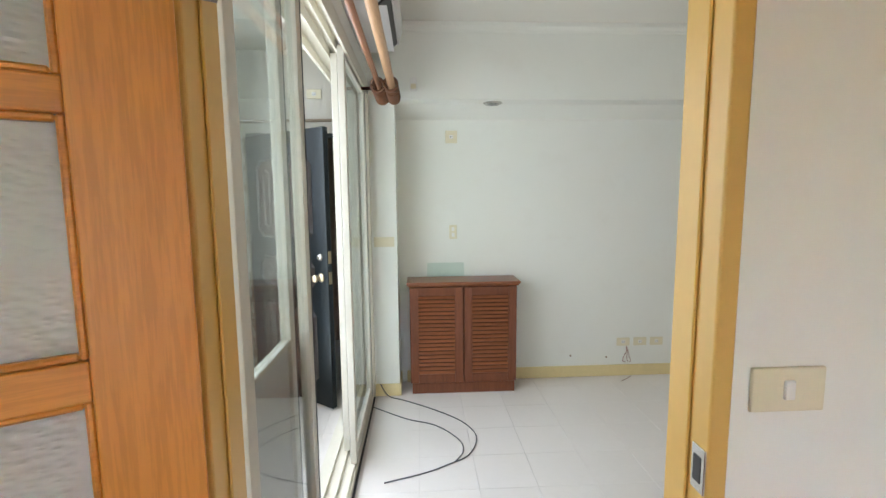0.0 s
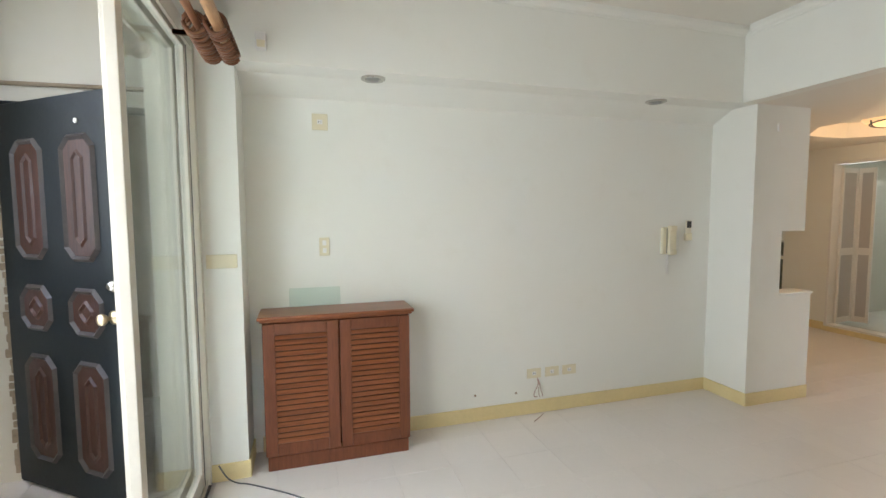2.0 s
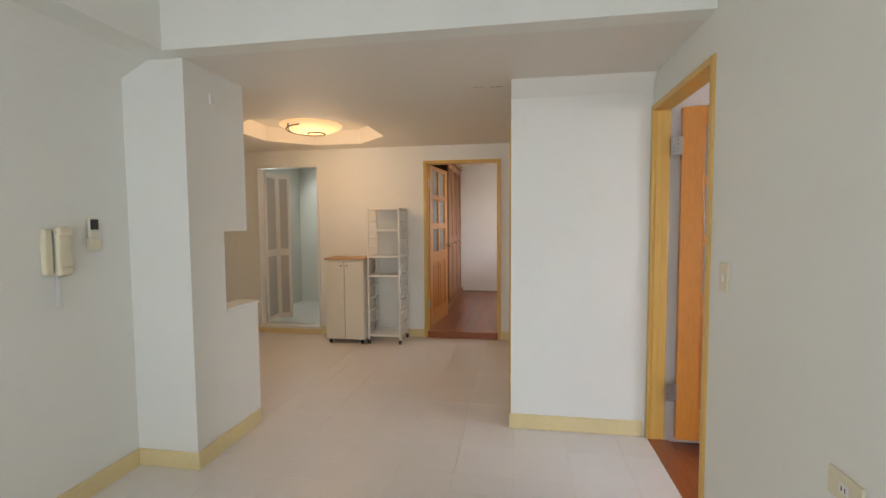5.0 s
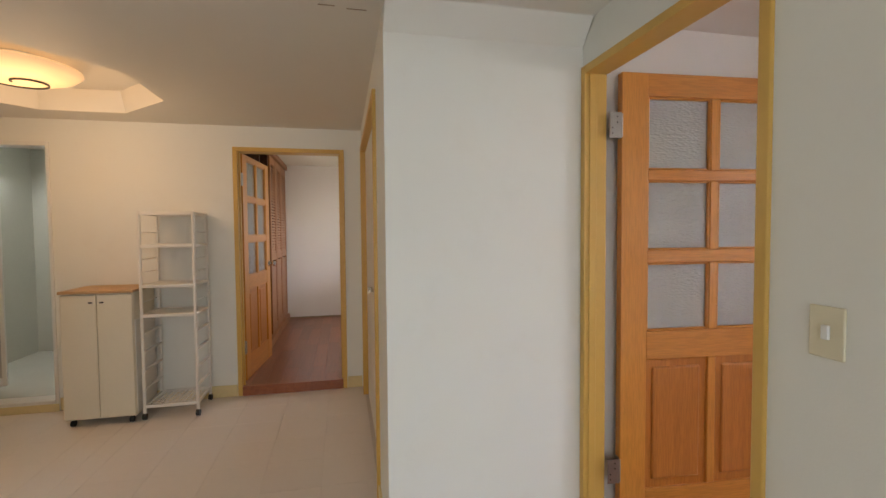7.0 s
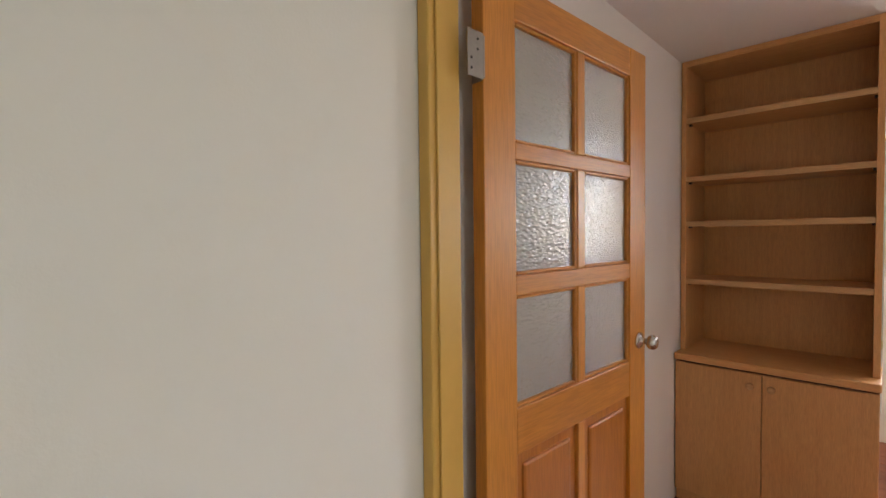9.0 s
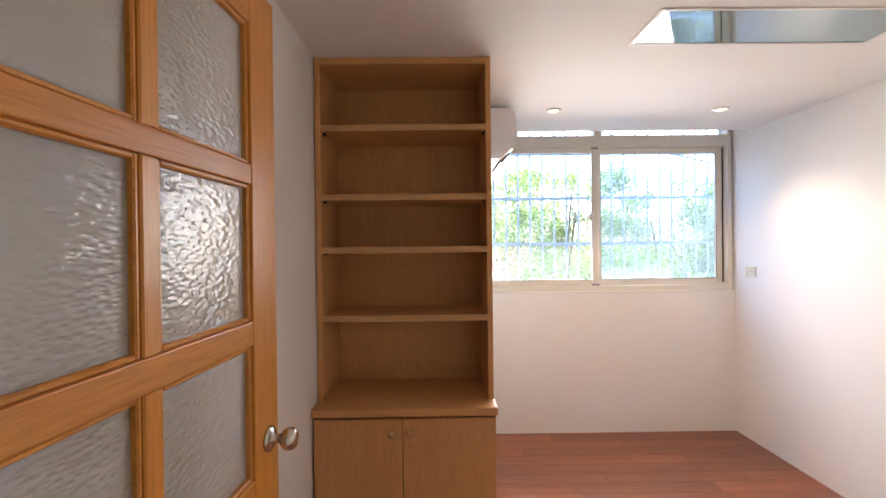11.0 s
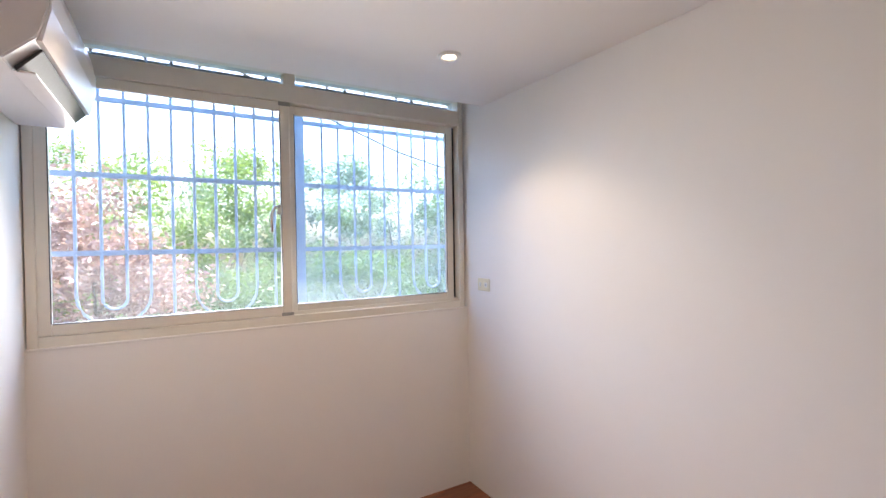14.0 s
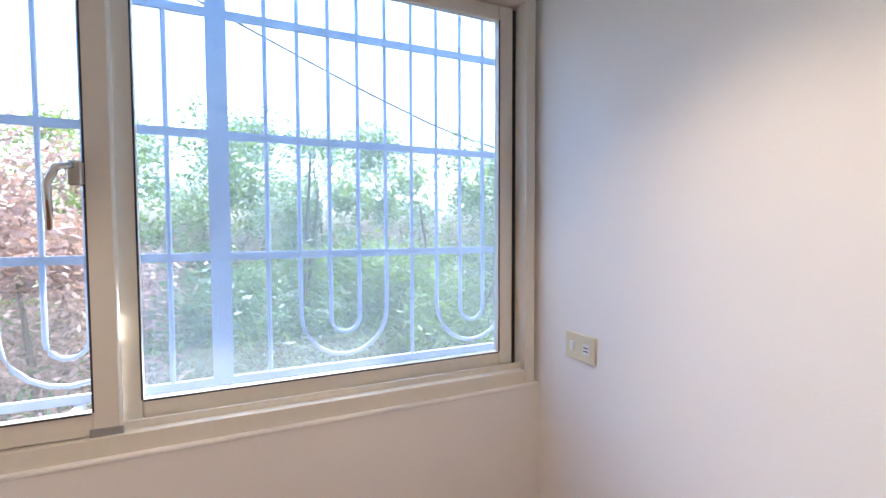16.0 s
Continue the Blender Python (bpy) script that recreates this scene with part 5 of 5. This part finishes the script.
part("core", boxes((-9, -6.25, -3, 12, 2.15, 4.4)), M_METALSHEET, t)


def tree(x, y, top, spread, mat, seed, leaves, low=-1.5):
    rnd = random.Random(seed)
    t = thing("tree", (x, y, -3.3), "leafy green tree outside the window" if mat is not M_LEAF3 else "tree with dry reddish leaves outside the window", "tree", "garden trees")
    bm = cyl(bmesh.new(), (x, y, -3.3), (x + 0.1, y, low + 0.8), 0.14, 0.09, 10)
    tips = []
    for k in range(9):
        a = rnd.uniform(0, 6.28)
        rr = spread * rnd.uniform(0.3, 0.85)
        q = Vector((x + rr * math.cos(a), y + rr * math.sin(a), rnd.uniform(low + 0.8, top - 0.4)))
        cyl(bm, (x + 0.1, y, low + rnd.uniform(0.2, 0.8)), q, 0.05, 0.012, 6)
        tips.append(q)
    part("trunk", bm, M_BARK, t)
    # clumps of small leaves round the limbs' ends
    clumps = []
    for k in range(46):
        a, u = rnd.uniform(0, 6.28), rnd.random()
        h = low + (top - low) * u
        rr = spread * math.sqrt(rnd.random()) * (0.55 + 0.6 * math.sin(math.pi * min(0.95, u * 0.8 + 0.15)))
        clumps.append((x + rr * math.cos(a), y + rr * math.sin(a), h, rnd.uniform(0.25, 0.55)))
    vs, fs = [], []
    for k in range(2 * leaves):
        cx, cy, cz, cr = clumps[k % len(clumps)]
        d = Vector((rnd.gauss(0, 1), rnd.gauss(0, 1), rnd.gauss(0, 0.8)))
        p = Vector((cx, cy, cz)) + d.normalized() * cr * rnd.random() ** 0.4
        u = Vector((rnd.gauss(0, 1), rnd.gauss(0, 1), rnd.gauss(0, 0.6))).normalized()
        w = u.cross(Vector((rnd.gauss(0, 1), rnd.gauss(0, 1), rnd.gauss(0, 1)))).normalized()
        L, B = rnd.uniform(0.026, 0.055), rnd.uniform(0.011, 0.021)
        i = len(vs)
        vs += [p - u * L, p + w * B, p + u * L, p - w * B]
        fs.append((i, i + 1, i + 2, i + 3))
    me = bpy.data.meshes.new("crown")
    me.from_pydata([tuple(v) for v in vs], [], fs)
    me.materials.append(mat)
    c = new("crown", me)
    c.parent = t
    c.matrix_parent_inverse = Matrix.Translation((-x, -y, 3.3))
    return t


tree(4.4, -7.0, 2.3, 1.3, M_LEAF3, 1, 9000)
tree(3.2, -8.6, 2.9, 1.4, M_LEAF, 2, 11000)
tree(1.4, -7.6, 2.9, 1.5, M_LEAF, 3, 12000)
tree(-0.6, -7.0, 2.5, 1.4, M_LEAF, 4, 11000)
tree(3.6, -6.2, 1.6, 1.1, M_LEAF3, 5, 6000)
tree(-2.4, -7.8, 2.7, 1.5, M_LEAF2, 6, 9000)
tree(6.4, -7.6, 2.6, 1.5, M_LEAF2, 7, 9000)
tree(0.2, -10.5, 3.2, 1.7, M_LEAF2, 8, 9000)
tree(4.6, -10.5, 3.1, 1.7, M_LEAF, 9, 9000)
tree(2.2, -11.5, 3.0, 1.8, M_LEAF2, 10, 9000)
tree(0.6, -6.0, 1.2, 1.0, M_LEAF, 11, 6000)
tree(2.3, -5.9, 1.1, 1.0, M_LEAF2, 12, 6000)
tree(1.6, -5.7, 0.9, 0.9, M_LEAF2, 13, 5000)
for x, z in ((-10, 2.9), (14, 11.6)):
    t = thing("utility_pole", (x, -13, -3.3), "grey concrete utility pole behind the trees", "utility pole")
    part("pole", cyl(bmesh.new(), (x, -13, -3.3), (x, -13, z + 0.3), 0.14, 0.10), M_CONCRETE, t)
pts = [(-10, -13, 2.9), (-4, -13, 4.15), (-2, -13, 4.75), (0.5, -13, 5.7), (5, -13, 7.6), (14, -13, 11.6)]
tagged(part("power_cable", tube(smooth_path(pts), 0.03, 6), M_CABLE, None, "", True), "dark overhead cable behind the trees", "cable")

# ---------------------------------------------------------------- dining corner
t = thing("ceiling_lamp", (LC.x, LC.y, ZL + 0.13), "warm lit glass ceiling lamp with black scroll", "ceiling lamp")
part("base", cyl(bmesh.new(), (LC.x, LC.y, ZL + 0.10), (LC.x, LC.y, ZL + 0.149), 0.10, n=24), M_WHITEP, t)
bm = bmesh.new()
lathe(bm, [(0.30, 0.085), (0.305, 0.075), (0.27, 0.045), (0.20, 0.018), (0.10, 0.003), (0.01, 0.0)], Matrix.Translation((LC.x, LC.y, ZL + 0.0)), 36)
part("glass_bowl", bm, M_LAMPGLASS, t, "glowing amber glass bowl", True)
def bowl_z(r):
    return ZL + 0.60 * r * r - 0.009
pts = []
for k in range(30):
    a, r = 0.25 * k, 0.03 + 0.0085 * k
    pts.append((LC.x + r * math.cos(a + 2.2), LC.y + r * math.sin(a + 2.2), bowl_z(r)))
part("scroll", tube(pts, 0.006, 6), M_BLACKIRON, t, "black iron scroll", True)
pts = [(LC.x + 0.28 - 0.56 * u, LC.y + 0.10 + 0.10 * math.sin(u * 3.1), bowl_z(math.hypot(0.28 - 0.56 * u, 0.10 + 0.10 * math.sin(u * 3.1)))) for u in [k / 20 for k in range(21)]]
part("scroll", tube(pts, 0.006, 6), M_BLACKIRON, t, "black iron scroll", True)
lamp = new("dining_lamp", bpy.data.lights.new("dining_lamp", "POINT"))
lamp.data.energy, lamp.data.color, lamp.data.shadow_soft_size = 1.0, (1.0, 0.63, 0.34), 0.32
lamp.location = (LC.x, LC.y, ZL - 0.25)

t = thing("storage_cabinet", (6.15, 3.85, 0.0), "cream two-door storage cabinet on castors, wooden top", "cabinet")
cx0, cx1, cy0, cy1 = 6.15, 6.545, 3.625, 4.085
part("body", boxes((cx0 + 0.018, cx1, cy0, cy1, 0.05, 0.965), b=0.003), M_CREAM, t)
for a, c, k in ((cy0 + 0.002, 3.853, -1), (3.857, cy1 - 0.002, 1)):
    d = part("door", boxes((cx0, cx0 + 0.017, a, c, 0.06, 0.955), b=0.003), M_CREAM, t)
    kk = 3.855 + k * 0.035
    part("handle", boxes((cx0 - 0.012, cx0, kk - 0.012, kk + 0.012, 0.895, 0.905), b=0.002), M_BLACKIRON, d, "small dark handle")
part("side_panel", boxes((cx0 + 0.03, cx1 - 0.01, cy0 - 0.004, cy0 + 0.001, 0.07, 0.76), b=0.001), M_CARTW, t, "white lower side panel")
part("top", boxes((cx0 - 0.01, cx1, cy0 - 0.008, cy1 + 0.008, 0.965, 0.985), b=0.003), M_TOPW, t, "light wooden top")
for x in (cx0 + 0.04, cx1 - 0.04):
    for y in (cy0 + 0.04, cy1 - 0.04):
        part("castor", cyl(bmesh.new(), (x, y - 0.012, 0.022), (x, y + 0.012, 0.022), 0.022, n=14), M_BLACKP, t)

t = thing("storage_cart", (6.35, 3.4, 0.0), "white wire shelf cart with drawer runners on castors", "cart")
qx0, qx1, qy0, qy1 = 6.20, 6.53, 3.22, 3.585
for x in (qx0, qx1):
    for y in (qy0, qy1):
        part("post", cyl(bmesh.new(), (x, y, 0.05), (x, y, 1.555), 0.012, n=10), M_CARTW, t)
        part("castor", cyl(bmesh.new(), (x, y - 0.013, 0.024), (x, y + 0.013, 0.024), 0.024, n=14), M_BLACKP, t)
for z in (0.10, 0.78, 1.0, 1.30, 1.54):
    bm = boxes((qx0, qx1, qy0 - 0.008, qy0 + 0.008, z - 0.01, z + 0.01), (qx0, qx1, qy1 - 0.008, qy1 + 0.008, z - 0.01, z + 0.01), (qx0 - 0.008, qx0 + 0.008, qy0, qy1, z - 0.012, z + 0.012), (qx1 - 0.008, qx1 + 0.008, qy0, qy1, z - 0.012, z + 0.012), b=0.002)
    if z > 0.5:
        box(bm, qx0 + 0.008, qx1 - 0.008, qy0 + 0.008, qy1 - 0.008, z - 0.003, z + 0.006)
    else:
        for k in range(1, 9):
            y, x = qy0 + (qy1 - qy0) * k / 9, qx0 + (qx1 - qx0) * k / 9
            box(bm, qx0, qx1, y - 0.004, y + 0.004, z - 0.004, z + 0.004)
            box(bm, x - 0.004, x + 0.004, qy0, qy1, z - 0.003, z + 0.003)
    part("shelf", bm, M_CARTW, t)
for z in (0.88, 1.10, 1.20, 1.40):
    for y in (qy0, qy1):
        part("side_wire", cyl(bmesh.new(), (qx0, y, z), (qx1, y, z), 0.004, n=6), M_CARTW, t)
for z in (0.22, 0.36, 0.50, 0.64):
    part("drawer_runner", boxes((qx0, qx1, qy0 - 0.006, qy0 + 0.018, z, z + 0.014), b=0.002), M_CARTW, t)
    part("drawer_runner", boxes((qx0, qx1, qy1 - 0.018, qy1 + 0.006, z, z + 0.014), b=0.002), M_CARTW, t)
# bathroom
t = thing("door_frame", (XB, 4.33, 0), "white aluminium bathroom door frame with a sill", "door frame", kind="structure")
for r in ((XB - 0.01, XB + 0.125, 4.33, 4.355, 0.0, 2.11), (XB - 0.01, XB + 0.125, 5.135, 5.16, 0.0, 2.11), (XB - 0.01, XB + 0.125, 4.355, 5.135, 2.075, 2.11)):
    part("jamb", boxes(r, b=0.003), M_ALU2, t)
part("sill", boxes((XB - 0.02, XB + 0.13, 4.355, 5.135, 0.0, 0.085), b=0.004), M_ALU2, t)
part("sill_base", boxes((XB - 0.03, XB - 0.02, 4.32, 5.17, 0.0, 0.06), b=0.003), M_BASE, t, "cream yellow painted step")
def folding_leaf(m, w, lab):
    t = thing("bathroom_door_leaf", (0, 0, 0), lab, "door", "folding bathroom door leaves")
    for a, c in ((0, 0.032), (w - 0.032, w)):
        part("stile", boxes((a, c, -0.014, 0.014, 0.0, 1.95), b=0.003), M_ALU2, t)
    for z0, z1 in ((0.0, 0.07), (0.86, 0.95), (1.89, 1.95)):
        part("rail", boxes((0.032, w - 0.032, -0.013, 0.013, z0, z1), b=0.003), M_ALU2, t)
    for z0, z1 in ((0.07, 0.86), (0.95, 1.89)):
        part("panel", boxes((0.032, w - 0.032, -0.004, 0.004, z0, z1)), M_PCPANEL, t, "grey translucent plastic panel")
    t.matrix_basis = m
folding_leaf(pose(XB + 0.10, 5.11, 0.09, 0, 0, 6), 0.33, "white framed folding door leaf, grey plastic panels")
folding_leaf(pose(XB + 0.435, 5.13, 0.09, 0, 0, -76), 0.17, "narrow white framed folding door leaf")
t = thing("shower_tap", (8.5, 4.62, 1.7), "small dark tap on the bathroom wall", "tap")
part("body", boxes((8.44, 8.5, 4.60, 4.66, 1.86, 1.88), (8.44, 8.5, 4.60, 4.66, 1.80, 1.82), b=0.003), M_GREYP, t)
t = thing("towel_hook", (7.3, 4.03, 1.3), "dark hook on the bathroom wall", "hook")
part("hook", boxes((7.28, 7.33, 4.0, 4.08, 1.25, 1.42), b=0.004), M_GREYP, t)
# added fill lamp before the solid bathroom wall, no window there
bl = new("bath_window_light", bpy.data.lights.new("bath_window_light", "AREA"))
bl.data.shape, bl.data.size, bl.data.size_y, bl.data.energy, bl.data.color = "RECTANGLE", 0.9, 0.5, 0.9, (1.0, 1.0, 0.97)
bl.matrix_world = look((7.6, 5.53, 2.0), (7.6, 4.2, 1.0))
# added fill lamps in the unseen kitchen and bedroom openings
for nm, eye, to, sx, sy, power in (("kitchen_window_light", (8.15, 6.55, 1.72), (6.5, 6.4, 0.9), 1.05, 0.42, 0.35), ("bedroom_window_light", (8.45, 1.17, 1.5), (8.45, 3.0, 1.0), 1.05, 0.95, 0.8)):
    bl = new(nm, bpy.data.lights.new(nm, "AREA"))
    bl.data.shape, bl.data.size, bl.data.size_y, bl.data.energy, bl.data.color = "RECTANGLE", sx, sy, power, (1.0, 0.88, 0.74)
    bl.matrix_world = look(eye, to)

# bedroom beyond the second door
t = thing("wardrobe", (7.7, 3.15, 0.075), "brown wooden wardrobe with louvred doors, one bay open", "wardrobe")
WF, wz0, wz1 = 2.955, 0.16, 2.36
part("carcass", boxes((7.62, 9.69, 3.76, 3.79, wz0, wz1), (7.62, 7.65, WF + 0.02, 3.76, wz0, wz1), (9.66, 9.69, WF + 0.02, 3.76, wz0, wz1), (8.15, 8.18, WF + 0.02, 3.76, wz0, wz1), (7.65, 9.66, WF + 0.02, 3.76, wz1 - 0.03, wz1), (7.65, 9.66, WF + 0.02, 3.76, wz0, wz0 + 0.03)), M_WARDGAPSHADE, t)
part("plinth", boxes((7.62, 9.69, WF - 0.03, WF + 0.03, 0.075, 0.16), b=0.003), M_WARDROBE, t)
part("cornice", boxes((7.60, 9.69, WF - 0.03, WF + 0.02, wz1 - 0.04, wz1 + 0.03), b=0.004), M_WARDROBE, t)
part("inner_shelf", boxes((7.65, 8.15, WF + 0.03, 3.76, 1.80, 1.83)), M_TOPW, t, "pale shelf board")
for a, c in ((8.18, 8.66), (8.67, 9.15), (9.16, 9.66)):
    d = part("door", boxes((a, a + 0.07, WF - 0.002, WF + 0.02, 0.17, 2.31), (c - 0.07, c, WF - 0.002, WF + 0.02, 0.17, 2.31), (a + 0.07, c - 0.07, WF - 0.002, WF + 0.02, 0.17, 0.26), (a + 0.07, c - 0.07, WF - 0.002, WF + 0.02, 1.05, 1.14), (a + 0.07, c - 0.07, WF - 0.002, WF + 0.02, 2.22, 2.31), b=0.003), M_WARDROBE, t)
    bm = bmesh.new()
    for k in range(56):
        z = 0.275 + k * 0.0352
        if not 1.03 < z < 1.15:
            prism(bm, [(WF + 0.000, z - 0.006), (WF + 0.003, z - 0.012), (WF + 0.016, z + 0.012), (WF + 0.013, z + 0.018)], a + 0.07, c - 0.07, "x")
    part("louvres", bm, M_WARDROBE, d)
structure("trim_chipped_foot", boxes((9.688, 9.70, 1.3, 3.12, 0.075, 0.10), b=0.003), M_STONE, "chipped plaster strip at the wall foot", "plaster")

# kitchen seen through the pass-through
t = thing("kitchen_counter", (7.9, 6.5, 0), "kitchen counter with dark green front and pale top", "kitchen counter")
part("body", boxes((7.5, 8.09, 5.75, 7.39, 0.08, 0.76), b=0.004), M_GREENF, t)
part("worktop", boxes((7.47, 8.09, 5.75, 7.39, 0.76, 0.80), b=0.004), M_CREAM, t, "pale worktop")
for y in (5.77, 6.31, 6.85):
    d = part("door", boxes((7.482, 7.499, y, y + 0.52, 0.10, 0.745), b=0.003), M_GREENF, t)
    part("handle", boxes((7.466, 7.483, y + 0.44, y + 0.455, 0.50, 0.64), b=0.003), M_BLACKP, d)
t = thing("counter_oven", (7.78, 6.72, 0.80), "grey green oven on the kitchen counter", "oven")
part("body", boxes((7.60, 7.98, 6.42, 7.02, 0.80, 1.03), b=0.012, seg=2), M_GREYP, t)
part("door", boxes((7.585, 7.602, 6.44, 6.86, 0.82, 1.01), b=0.004), M_GREENF, t)

# ---------------------------------------------------------------- floor pieces
def tile_mesh(w, d, th, b=0.0008):
    bm = boxes((0, w, 0, d, -th, 0))
    top = [e for e in bm.edges if all(v.co.z > -1e-6 for v in e.verts)]
    bmesh.ops.bevel(bm, geom=top, offset=b, segments=1, affect="EDGES")
    me = bpy.data.meshes.new("tile")
    bm.to_mesh(me)
    bm.free()
    return me


def lay(name, cache, mat, x0, x1, y0, y1, z, th, parent, gap=0.001):
    if x1 - x0 < 0.02 or y1 - y0 < 0.02:
        return
    key = (round(x1 - x0, 3), round(y1 - y0, 3), mat.name)
    if key not in cache:
        cache[key] = tile_mesh(key[0] - gap, key[1] - gap, th)
        cache[key].materials.append(mat)
    o = new(name, cache[key])
    o.location = (x0 + gap / 2, y0 + gap / 2, z)
    o.parent = parent
    return o


cache = {}
P = 0.325
rects = [(-0.245, 3.49, YS, YN), (3.49, XE, YS, 3.69), (XE, XB, 1.95, 3.69), (4.13, XB, 3.69, 5.72), (-1.40, -0.47, YS, 4.14)]
for rx0, rx1, ry0, ry1 in rects:
    i = math.floor((rx0 - 4.0) / P)
    while 4.0 + i * P < rx1:
        j = math.floor((ry0 - 1.93) / P)
        while 1.93 + j * P < ry1:
            lay("tile", cache, M_TILE, max(rx0, 4.0 + i * P), min(rx1, 4.0 + (i + 1) * P), max(ry0, 1.93 + j * P), min(ry1, 1.93 + (j + 1) * P), 0.0, 0.012, FLOOR)
            j += 1
        i += 1


def planks(x0, x1, y0, y1, z, mat, parent, w=0.125, seed=3):
    rnd = random.Random(seed)
    y = y1
    while y > y0 + 0.01:
        ya = max(y0, y - w)
        x = x0 - rnd.uniform(0, 0.8)
        while x < x1:
            L = rnd.choice((0.9, 0.9, 1.2))
            lay("plank", cache, mat, max(x, x0), min(x + L, x1), ya, y, z, 0.008, parent, 0.0012)
            x += L
        y = ya


planks(SX0, 4.31, SY0, YSB - 0.012, ZF, M_PLANK, FLOOR_STUDY)
planks(XB + 0.022, 9.7, 1.22, 3.8, 0.078, M_PLANKD, FLOOR_BED, seed=8)
